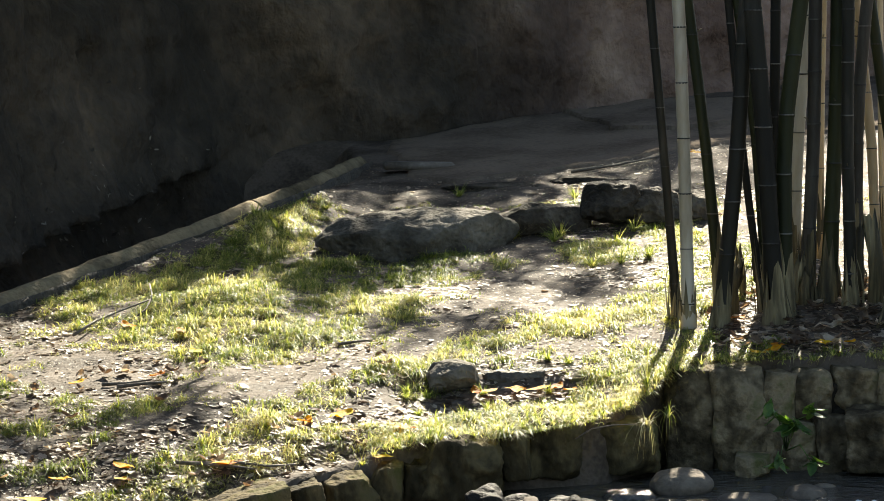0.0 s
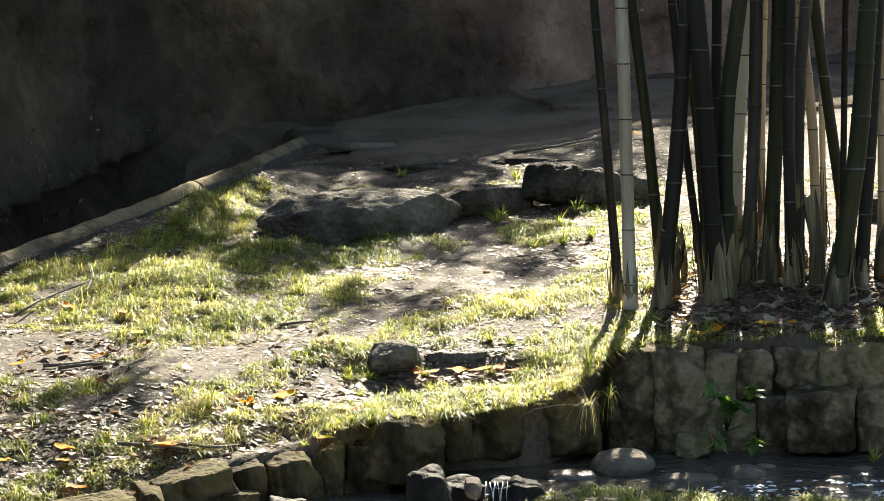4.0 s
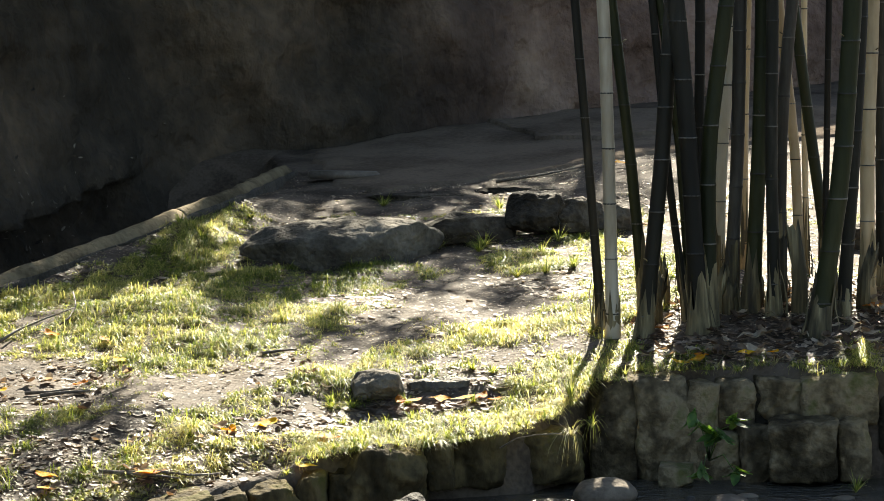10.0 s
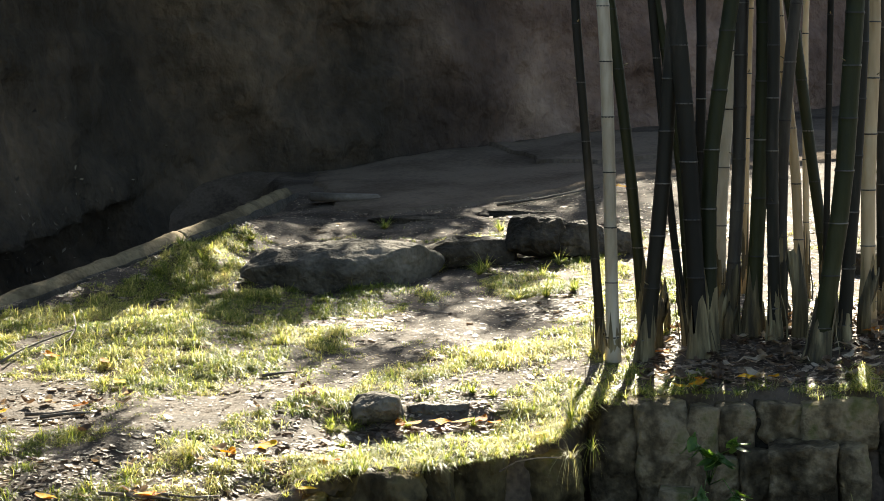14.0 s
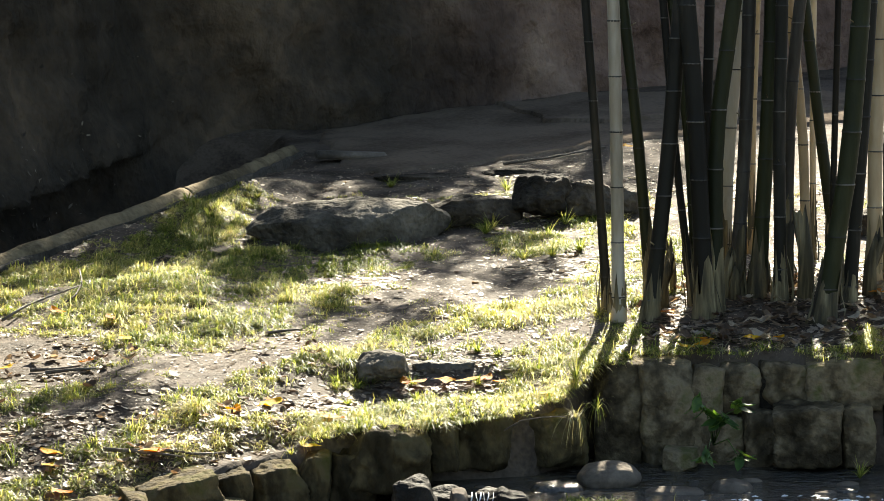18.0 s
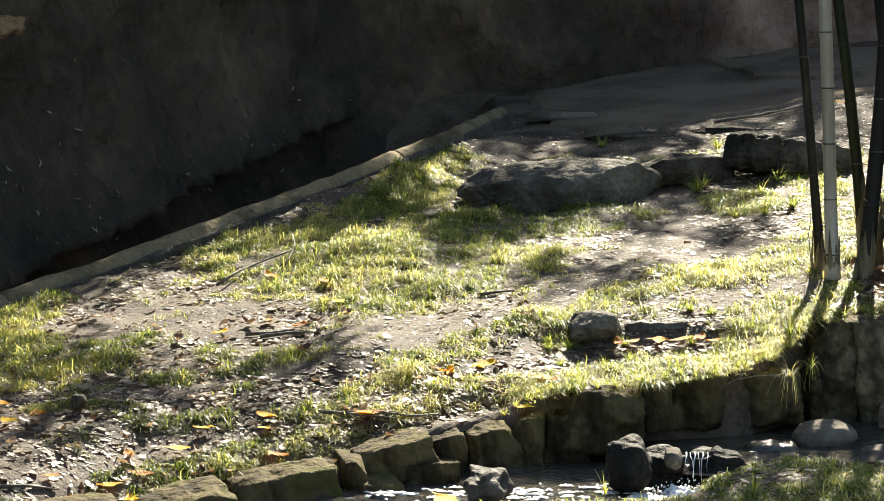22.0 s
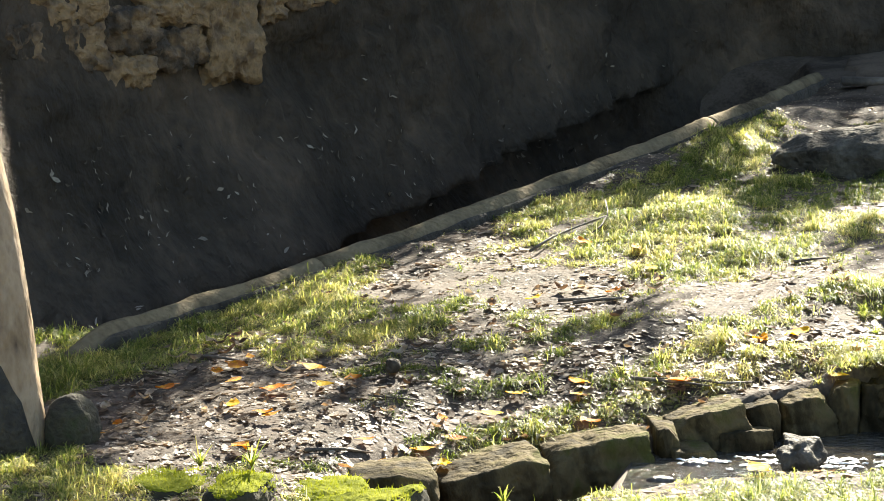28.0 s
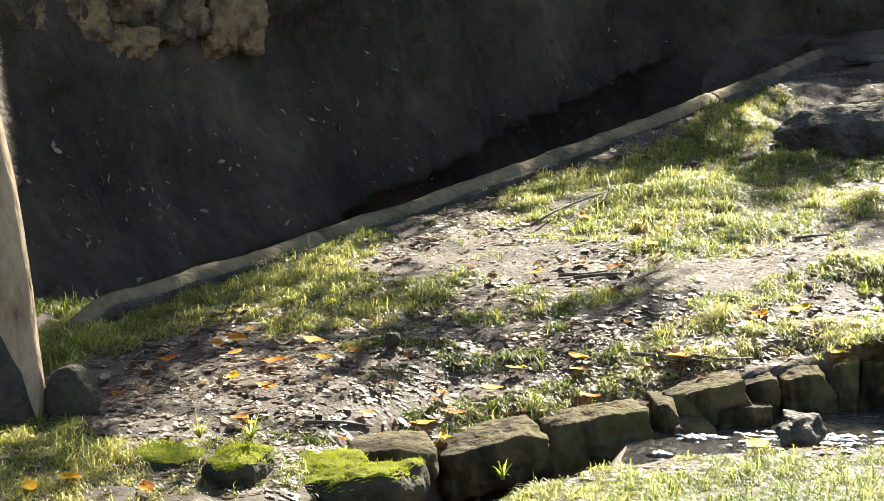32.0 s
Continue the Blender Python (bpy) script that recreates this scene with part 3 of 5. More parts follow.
def tube(points, radii, sides=8, caps=True, wobble=0.0, seed=0):
    """A bmesh tube through points."""
    bm = bmesh.new()
    rnd = random.Random(seed)
    pts = [Vector(p) for p in points]
    rings = []
    ref = Vector((0.31, 0.2, 0.93)).normalized()
    for i, p in enumerate(pts):
        d = (pts[min(i + 1, len(pts) - 1)] - pts[max(i - 1, 0)]).normalized()
        u = d.cross(ref if abs(d.dot(ref)) < 0.95 else Vector((1, 0, 0))).normalized()
        v = d.cross(u)
        r = radii[i] if isinstance(radii, (list, tuple)) else radii
        ring = []
        for k in range(sides):
            a = 2 * math.pi * k / sides
            rr = r * (1 + wobble * (noise.noise(Vector((math.cos(a) * 2, math.sin(a) * 2, i * 0.45 + seed))) + 0.3 * (rnd.random() - 0.5)))
            ring.append(bm.verts.new(p + (u * math.cos(a) + v * math.sin(a)) * rr))
        rings.append(ring)
    for a, b in zip(rings, rings[1:]):
        for k in range(sides):
            bm.faces.new((a[k], a[(k + 1) % sides], b[(k + 1) % sides], b[k]))
    if caps:
        bm.faces.new(rings[0][::-1])
        bm.faces.new(rings[-1])
    bmesh.ops.recalc_face_normals(bm, faces=bm.faces[:])
    return bm


def stone_bm(size, seed, boxy=0.6, sub=4, rough=0.1, fine=0.03, taper=0.0, cuts=0):
    """A stone: a ball pulled towards a box, then broken by noise in metres."""
    bm = bmesh.new()
    bmesh.ops.create_icosphere(bm, subdivisions=sub, radius=1)
    off = Vector((seed * 3.7, seed * 1.3, seed * 7.1))
    s = min(size)
    pick = random.Random(seed * 17 + 3)
    planes = []
    for _ in range(cuts):
        n = Vector((pick.gauss(0, 1), pick.gauss(-0.3, 0.8), pick.gauss(0.2, 0.8))).normalized()
        planes.append((n, pick.uniform(0.62, 0.9) + 0.3 * max(0.0, boxy - 0.6) / 0.3))
    for v in bm.verts:
        c = v.co.copy()
        m = max(abs(c.x), abs(c.y), abs(c.z))
        c = c.lerp(c / m * 0.86, boxy)
        c = c * (1 + rough * noise.noise(c * 1.3 + off))
        for n, far in planes:
            over = c.dot(n) - far
            if over > 0:
                c -= n * over * 0.9
        if taper:
            c.x *= 1 - taper * c.z
            c.y *= 1 - taper * c.z
        p = Vector((c.x * size[0] / 2, c.y * size[1] / 2, c.z * size[2] / 2))
        d = v.co.normalized()
        q = p + off
        dent = rough * s * (0.5 * noise.noise(q * 5.0) + 0.28 * noise.noise(q * 12.0))
        ridge = -fine * s * abs(noise.noise(q * 9.0)) * 1.2 - fine * s * 0.6 * abs(noise.noise(q * 23.0))
        v.co = p + d * (dent + ridge + fine * s * 0.35)
    return bm


def stone(name, at, size, seed, mat, label, category="stone", group="", boxy=0.6, sub=4, rough=0.12, turn=0.0, fine=0.04, parent=None, taper=0.0, cuts=0):
    ob = part(name, stone_bm(size, seed, boxy, sub, rough, fine, taper, cuts), mat, parent)
    ob.location = at
    ob.rotation_euler = (0, 0, turn)
    if not parent:
        tagged(ob, label, category, group)
    return ob


# ---- ground ----
def lines(lo, a, b, hi, d):
    fine = np.arange(a, b + d / 2, d)
    down = a - np.cumsum(d * 1.35 ** np.arange(1, 40))
    up = b + np.cumsum(d * 1.35 ** np.arange(1, 40))
    return np.concatenate([[lo], down[down > lo * 0.95][::-1], fine, up[up < hi * 0.95], [hi]])


gx, gy = lines(-900, -8.5, 6.5, 900, 0.06), lines(-400, 10.5, 30.5, 1500, 0.07)
GX, GY = np.meshgrid(gx, gy)
GZ = height(GX, GY)
micro = 0.030 * (octaves(GX * 7, GY * 6, 21) - 0.5) + 0.012 * (octaves(GX * 19, GY * 17, 33, 2) - 0.5)
GZ = GZ + micro * (np.abs(GX) < 9) * (GY > 9) * (GY < 31)
nx, ny = len(gx), len(gy)
idx = np.arange(nx * ny).reshape(ny, nx)
q = np.stack([idx[:-1, :-1], idx[:-1, 1:], idx[1:, 1:], idx[1:, :-1]], -1).reshape(-1, 4)
tris = np.concatenate([q[:, [0, 1, 2]], q[:, [0, 2, 3]]])
ground = new("ground", tri_mesh("ground", np.stack([GX, GY, GZ], -1).reshape(-1, 3), tris, SOIL, True))
tagged(ground, "damp grey-brown bare earth sloping through the enclosure", "ground", kind="structure")

# ---- rock wall behind ----


def wall_sheet():
    pts = []
    for (ax, ay), (bx, by) in zip(WALL, WALL[1:]):
        n = max(2, int(math.hypot(bx - ax, by - ay) / 0.09))
        for k in range(n):
            pts.append((ax + (bx - ax) * k / n, ay + (by - ay) * k / n))
    pts.append(WALL[-1])
    pts = np.array(pts)
    # soften the corners
    for _ in range(6):
        pts[1:-1] = (pts[:-2] + 2 * pts[1:-1] + pts[2:]) / 4
    tang = np.gradient(pts, axis=0)
    tang /= np.linalg.norm(tang, axis=1)[:, None]
    back = np.stack([-tang[:, 1], tang[:, 0]], 1)
    arc = np.concatenate([[0], np.cumsum(np.linalg.norm(np.diff(pts, axis=0), axis=1))])
    corner = 32.3
    # an overhang is added to shade the bank's foot: its lip stands a hand's width above what the kerb hides
    ratio = pts[:, 0] / np.maximum(pts[:, 1], 1.0)
    kr = [p[0] / p[1] for p in LOG_TOP]
    ky, kz = np.interp(ratio, kr, [p[1] for p in LOG_TOP]), np.interp(ratio, kr, [p[2] for p in LOG_TOP])
    lip = EYE[2] - (EYE[2] - kz) * pts[:, 1] / ky + np.interp(ky, [15.5, 17.0, 18.5, 22.0, 25.0], [0.1, 0.2, 0.36, 0.62, 0.66]) + 0.14 * (octaves(arc * 0.8, arc * 0, 43) - 0.5)
    zs = np.concatenate([np.arange(-0.9, 3.7, 0.075), [3.7, 3.7, -0.9]])
    rows = len(zs)
    V = np.zeros((rows, len(pts), 3))
    for r, z in enumerate(zs):
        lump = (octaves(arc * 0.9, np.full_like(arc, z * 1.1), 41, 5) - 0.5) * 0.42
        cell = np.floor(z / 0.42 + 0.35 * field(arc * 0.5, arc * 0 + 3, 47))
        block = (hash2(np.floor(arc / 0.62 + 0.5 * cell), cell, 5) - 0.5) * 0.10
        seam = -0.06 * (octaves(arc * 4.5, np.full_like(arc, z * 1.5), 55, 3) > 0.62)
        flare = 0.55 * np.clip((1.15 - z) / 1.7, 0, 1.2) ** 1.6 * step(arc, corner + 1.2, corner - 0.6)
        push = 0.10 * (z - 0.6) - flare - lump - block * step(np.full_like(arc, z), 0.3, 1.0) - seam
        push = push + 0.75 * step(np.full_like(arc, z), lip, lip - 0.1) * step(pts[:, 1], 26.2, 25.0)
        if r >= rows - 2:
            push = np.full_like(arc, 1.1)
        V[r, :, 0] = pts[:, 0] + back[:, 0] * push
        V[r, :, 1] = pts[:, 1] + back[:, 1] * push
        V[r, :, 2] = z + 0.1 * (octaves(arc * 0.6, arc * 0, 61) - 0.5) * (z > 3)
    n = len(pts)
    i = np.arange(rows * n).reshape(rows, n)
    q = np.stack([i[:-1, :-1], i[:-1, 1:], i[1:, 1:], i[1:, :-1]], -1).reshape(-1, 4)
    return V, np.concatenate([q[:, [0, 1, 2]], q[:, [0, 2, 3]]])


wall_grid, wt = wall_sheet()
wv = wall_grid.reshape(-1, 3)
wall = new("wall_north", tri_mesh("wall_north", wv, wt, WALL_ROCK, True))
tagged(wall, "tall dark brown rough artificial rock wall in shade", "rock wall", kind="structure")

# ---- hard floor before the far wall ----


def inside(poly, x, y):
    hit = np.zeros(np.shape(x), bool)
    for (ax, ay), (bx, by) in zip(poly, poly[1:] + poly[:1]):
        cross = ((ay > y) != (by > y)) & (x < (bx - ax) * (y - ay) / (by - ay + 1e-9) + ax)
        hit ^= cross
    return hit


def draped(name, poly, lift, mat, label, category, d=0.06):
    """A sheet that follows the ground, with a ragged rim that reaches into it."""
    xs = np.arange(min(p[0] for p in poly) - d, max(p[0] for p in poly) + 2 * d, d)
    ys = np.arange(min(p[1] for p in poly) - d, max(p[1] for p in poly) + 2 * d, d)
    X, Y = np.meshgrid(xs, ys)
    wob = 0.14 * (octaves(X * 2.1, Y * 2.1, 131) - 0.5)
    m = inside(poly, X + wob, Y + wob)
    Z = height(X, Y) + np.where(m, lift, -0.04)
    big = m.copy()
    big[1:] |= m[:-1]
    big[:-1] |= m[1:]
    big[:, 1:] |= big[:, :-1].copy()
    big[:, :-1] |= big[:, 1:].copy()
    i = np.arange(X.size).reshape(X.shape)
    ok = big[:-1, :-1] & big[:-1, 1:] & big[1:, 1:] & big[1:, :-1]
    q = np.stack([i[:-1, :-1], i[:-1, 1:], i[1:, 1:], i[1:, :-1]], -1)[ok]
    me = tri_mesh(name, np.stack([X, Y, Z], -1).reshape(-1, 3), np.concatenate([q[:, [0, 1, 2]], q[:, [0, 2, 3]]]), mat, True)
    return tagged(new(name, me), label, category, kind="structure")


draped("pavement", [(-1.20, 26.44), (-0.90, 24.11), (-0.50, 23.64), (0.32, 24.03), (1.27, 24.57), (2.64, 25.26), (4.73, 25.57), (4.99, 26.99), (2.90, 27.87), (1.23, 28.24), (-0.46, 27.20)], 0.03, PALE_EARTH, "hard-trodden pale grey earth in front of the rock wall", "ground")
draped("pavement_slab", [(0.75, 27.7), (0.47, 27.76), (0.67, 27.26), (0.95, 26.39), (1.45, 25.96), (2.09, 26.07), (2.71, 26.01), (3.35, 26.04), (4.98, 26.94), (2.90, 27.82), (1.23, 28.14)], 0.065, PALE_EARTH, "raised worn grey slab at the foot of the rock wall", "slab", 0.025)

# ---- water ----


def water_sheet(name, outline, z, label):
    bm = bmesh.new()
    bm.faces.new([bm.verts.new((x, y, z)) for x, y in outline])
    ob = part(name, bm, WATER, None)
    return tagged(ob, label, "water", kind="structure")


water_sheet("water", [(-1.7, 13.3), (-1.6, 13.1), (-1.4, 13.1), (-1.0, 13.05), (0.35, 12.75), (0.55, 14.05), (-0.05, 14.2), (-0.2, 15.3), (-1.6, 14.5), (-1.72, 14.2)], WATER_LOW, "shallow dark rippled stream pool below the cascade")
water_sheet("water_upper", [(-0.04, 14.24), (0.55, 14.08), (0.7, 13.2), (9.0, 12.6), (9.0, 16.6), (0.8, 16.2), (-0.06, 15.4)], WATER_HIGH, "shallow dark pool above the cascade")

# ---- stones along the stream ----
retaining_wall = thing("retaining_wall", (1.7, 15.8, -0.6), "low retaining wall of upright dark mossy stones above the pool", "stone wall", kind="structure")


def set_stones(table, owner, mat, seed, boxy=0.82, rough=0.28, fine=0.2):
    rnd = random.Random(seed)
    for i, (x, y, z, w, d, hh) in enumerate(table):
        ob = part("stone", stone_bm((w * rnd.uniform(1.12, 1.24), d * 1.5, hh * rnd.uniform(1.12, 1.22)), seed + i, boxy, 5, rough, fine, cuts=7), mat, owner)
        ob.location = Vector((x, y + 0.07, z + 0.03)) - owner.location
        ob.rotation_euler = (0.06 * math.sin(i * 2.1), 0.07 * math.sin(i * 3.7), 0.16 * math.sin(i * 1.9))


set_stones(WALL_STONES, retaining_wall, DAMP_STONE, 10, 0.92, 0.08, 0.07)
edging = thing("stone_edging", (-1.7, 14.2, -0.7), "row of mossy tan edging stones along the stream bank", "stone edging", kind="structure")
for i, (x, y, z, w, d, hh, tilt) in enumerate(KERB_STONES):
    ob = part("stone", stone_bm((w * 1.14, d * 1.8, hh * 1.12), 40 + i, 0.92, 5, 0.09, 0.08, cuts=6), KERB_STONE, edging)
    ob.location = Vector((x, y + 0.1, z + 0.03)) - edging.location
    ob.rotation_euler = (0.05 * math.sin(i * 2.1), -math.atan(tilt), 0.32 + 0.1 * math.sin(i * 1.9))
bank_stones = thing("bank_stones", (0.0, 15.0, -0.5), "dark rough stones holding the grass bank above the pool", "stone wall", kind="structure")
set_stones(EDGE_STONES, bank_stones, KERB_STONE, 60, 0.92, 0.12, 0.1)
# packing behind the joints
for k, (x, y, z, w) in enumerate([(1.3, 16.1, -0.42, 0.9), (2.1, 15.98, -0.42, 0.9), (2.9, 15.9, -0.42, 0.9)]):
    ob = part("stone", stone_bm((w, 0.35, 0.62), 90 + k, 0.9, 4, 0.1, 0.08), DARK_STONE, retaining_wall)
    ob.location = Vector((x, y, z)) - retaining_wall.location

for i, (x, y, z, w, d, hh) in enumerate(MOSSY):
    rock = thing("mossy_boulder", (x, y, z - 0.07), "low boulder with a bright green moss cap beside the grass", "boulder", "mossy boulders")
    rock.rotation_euler = (0.06 * math.sin(i * 2.3), (0.05, -0.04, -0.2, 0.06, 0.0, -0.05, 0.1)[i], 0.15 * math.sin(i * 1.7))
    part("rock", stone_bm((w * 1.1, d * 1.1, hh * 1.1), 120 + i, 0.35, 5, 0.16, 0.06), MOSS_STONE, rock)
    # moss: short upright fronds on the upper faces
    src = stone_bm((w * 1.1, d * 1.1, hh * 1.1), 120 + i, 0.35, 5, 0.16, 0.06)
    src.normal_update()
    rnd = np.random.default_rng(500 + i)
    vs, ts = [], []

    def mossy(f):
        return f.calc_center_median().z > 0.1 * hh and f.normal.z > 0.68 + 0.35 * noise.noise(f.calc_center_median() * 7 + Vector((i, 0, 0)))

    keep = [f for f in src.faces if mossy(f)]
    for f in keep:
        n0 = len(vs)
        for v in f.verts:
            vs.append(v.co + v.normal * (0.006 + 0.007 * noise.noise(v.co * 22) + 0.004 * noise.noise(v.co * 70)))
        ts.append((n0, n0 + 1, n0 + 2))
        if rnd.random() < 0.5:
            c = f.calc_center_median()
            a = rnd.uniform(0, 6.28)
            u = Vector((math.cos(a), math.sin(a), 0)) * 0.003
            tip = c + f.normal * rnd.uniform(0.014, 0.03) + Vector(rnd.uniform(-0.01, 0.01, 3))
            n0 = len(vs)
            vs += [c - u, c + u, tip]
            ts.append((n0, n0 + 1, n0 + 2))
    src.free()
    if ts:
        tagged(part("moss", tri_mesh("moss", np.array([tuple(v) for v in vs]), np.array(ts), MOSS), None, rock), "bright green cushion moss", kind="stuff")

STREAM_LOOK = [("river_boulder", PEBBLE, "smooth rounded tan boulder lying in the pool", 0.15, 0.06), ("river_boulder", PEBBLE, "smooth rounded tan boulder lying in the pool", 0.2, 0.06),
               ("cascade_rock", LEDGE, "dark pitted wet rock beside the cascade", 0.3, 0.25), ("river_stone", PEBBLE, "small stone on the cascade lip", 0.3, 0.1),
               ("river_stone", WET_STONE, "smooth black wet stone shining in the pool", 0.2, 0.06), ("river_stone", WET_STONE, "flat wet stone in the pool", 0.3, 0.05),
               ("river_stone", WET_STONE, "flat wet stone in the pool", 0.3, 0.05), ("stream_rock", MID_STONE, "angular pale rock standing in the stream", 0.35, 0.35),
               ("river_stone", WET_STONE, "flat wet stone in the pool", 0.3, 0.05), ("ledge_stone", LEDGE, "dark wet ledge stone of the cascade", 0.7, 0.3),
               ("ledge_stone", LEDGE, "dark wet ledge stone of the cascade", 0.7, 0.3), ("river_stone", PEBBLE, "low rounded stone in the pool", 0.3, 0.08)]
for i, ((x, y, z, w, d, hh), (nm, mt, lb, bx, rg)) in enumerate(zip(STREAM_STONES, STREAM_LOOK)):
    if i in (5, 6, 8):
        continue
    low = z - hh / 2
    k = max(1.0, (EYE[2] - WATER_HIGH + 0.02) / (EYE[2] - low)) if x > 0.3 else 1.0
    x, y, z, w, d, hh = x * k, y * k, EYE[2] - (EYE[2] - z) * k, w * k, d * k, hh * k
    stone(nm, (x, y, z - 0.02), (w * (0.85 if i == 7 else 1.06), d * 1.1, hh * (0.9 if i == 7 else 1.05) + 0.02), 150 + i, mt, lb, "stone", "stones in the stream", boxy=bx, rough=rg, sub=5, fine=0.06)

rnd = random.Random(4)
for k in range(26):
    x, y = rnd.uniform(0.1, 2.4), rnd.uniform(14.4, 15.3)
    s = rnd.uniform(0.04, 0.09)
    stone("pebble", (x, y, WATER_HIGH - 0.005), (s * 1.5, s, s * 0.55), 200 + k, PEBBLE if k % 3 else WET_STONE, "small rounded pebble in the shallow pool", "pebble", "pebbles in the pool", boxy=0.2, sub=2, rough=0.08)
for k in range(14):
    x, y = rnd.uniform(-1.6, 0.1), rnd.uniform(13.3, 14.4)
    s = rnd.uniform(0.05, 0.12)
    stone("pebble", (x, y, WATER_LOW - 0.005), (s * 1.5, s, s * 0.6), 240 + k, PEBBLE if k % 3 else WET_STONE, "small rounded pebble in the stream", "pebble", "pebbles in the pool", boxy=0.2, sub=2, rough=0.08)

# cascade: strands of falling water and foam below
cascade = thing("cascade", (0.12, 14.15, -0.54), "small cascade of white water trickling over the ledge", "water", kind="structure")
rnd = random.Random(8)
for x, w, drop in ((0.03, 0.003, 0.05), (0.05, 0.002, 0.10), (0.075, 0.003, 0.14), (0.09, 0.0015, 0.09), (0.115, 0.0025, 0.13), (0.14, 0.0015, 0.07), (-0.02, 0.0015, 0.06)):
    bend = rnd.uniform(-0.01, 0.01)
    part("water_strand", tube([(x, 0.05, 0.012), (x, 0.0, 0.006), (x + bend, -0.03, -0.015), (x + bend * 1.5, -0.045, -drop * 0.6), (x + bend, -0.05, -drop)], [w * 1.6, w * 1.5, w, w * 0.5, w * 0.25], 7, True, 0.3, 3), FOAM, cascade)
bubbles = bmesh.new()
for k in range(500):
    q = rnd.random() ** 1.2
    p = Vector((rnd.gauss(0.02 + 0.1 * q, 0.09 + 0.1 * q), -0.06 - 0.42 * q + rnd.gauss(0, 0.04), -0.165 + abs(rnd.gauss(0, 0.035)) * (1 - q)))
    bmesh.ops.create_icosphere(bubbles, subdivisions=1, radius=rnd.uniform(0.002, 0.0065), matrix=Matrix.Translation(p))
tagged(part("splash", bubbles, FOAM, cascade), "white splash and bubbles", kind="stuff")


gx_, gy_ = np.meshgrid(np.linspace(-0.2, 0.36, 57), np.linspace(-0.58, -0.06, 53))
crest = octaves(gx_ * 26, gy_ * 30, 301, 3)
mask = np.exp(-((gx_ - 0.04) / 0.2) ** 4 - ((gy_ + 0.3) / 0.24) ** 4)
churn_v = np.stack([gx_, gy_, -0.185 + mask * (0.005 + 0.075 * crest * np.exp(-((gy_ + 0.2) / 0.16) ** 2) + 0.03 * crest)], -1).reshape(-1, 3)
ci = np.arange(gx_.size).reshape(gx_.shape)
ok = ((mask * (0.35 + crest)) > 0.62)[:-1, :-1]
cq = np.stack([ci[:-1, :-1], ci[:-1, 1:], ci[1:, 1:], ci[1:, :-1]], -1)[ok]
tagged(part("churned_water", tri_mesh("churned_water", churn_v, np.concatenate([cq[:, [0, 1, 2]], cq[:, [0, 2, 3]]]), FOAM, True), None, cascade), "white churned water", kind="stuff")


def ripple(name, x, y, z, rx, ry, seed, n, label):
    """Small flat white crests strewn over a pool: foam, and sun glints painted as white flecks."""
    r = random.Random(seed)
    bm = bmesh.new()
    for _ in range(n):
        a, q = r.uniform(0, 6.28), r.random() ** 0.5
        cx, cy = x + rx * q * math.cos(a), y + ry * q * math.sin(a)
        if noise.noise(Vector((cx * 6, cy * 14, seed))) < 0.05:
            continue
        w, d = r.uniform(0.006, 0.035), r.uniform(0.003, 0.011)
        ring = [bm.verts.new((cx + w * math.cos(t) * r.uniform(0.6, 1.2), cy + d * math.sin(t) * r.uniform(0.6, 1.2), z + r.uniform(0.004, 0.012))) for t in [k * 0.9 for k in range(7)]]
        top = bm.verts.new((cx, cy, z + 0.016))
        for u, v in zip(ring, ring[1:] + ring[:1]):
            bm.faces.new((u, v, top))
    return tagged(part(name, bm, FOAM, None), label, "water", kind="stuff")


# sun glints painted as white flecks; those at the cascade's foot are foam
ripple("foam_and_glints", -1.0, 13.92, WATER_LOW, 0.5, 0.2, 3, 420, "white flecks of foam and painted sun glints on the stream below the stones")
ripple("foam_and_glints", -0.4, 14.0, WATER_LOW, 0.4, 0.2, 4, 240, "white flecks of foam and painted sun glints on the stream below the stones")
ripple("foam_and_glints", 2.0, 14.5, WATER_HIGH, 0.7, 0.25, 6, 260, "white flecks painted as sun glints on the upper pool")
ripple("foam_and_glints", 0.02, 13.86, WATER_LOW, 0.16, 0.1, 9, 420, "white churned water at the foot of the cascade")
ripple("foam_and_glints", 0.2, 13.95, WATER_LOW, 0.14, 0.07, 10, 240, "white churned water at the foot of the cascade")
ripple("foam_and_glints", 0.12, 14.5, WATER_HIGH, 0.25, 0.12, 5, 60, "white flecks painted as sun glints at the lip of the cascade")

# ---- log edging of the ditch ----


def log_at(y, r):
    """The middle of the log line at that depth."""
    x = float(np.interp(y, [p[1] for p in LOG_TOP], [p[0] for p in LOG_TOP]))
    return Vector((x, y, float(np.interp(y, [p[1] for p in LOG_TOP], [p[2] for p in LOG_TOP])) + 0.025 - r))


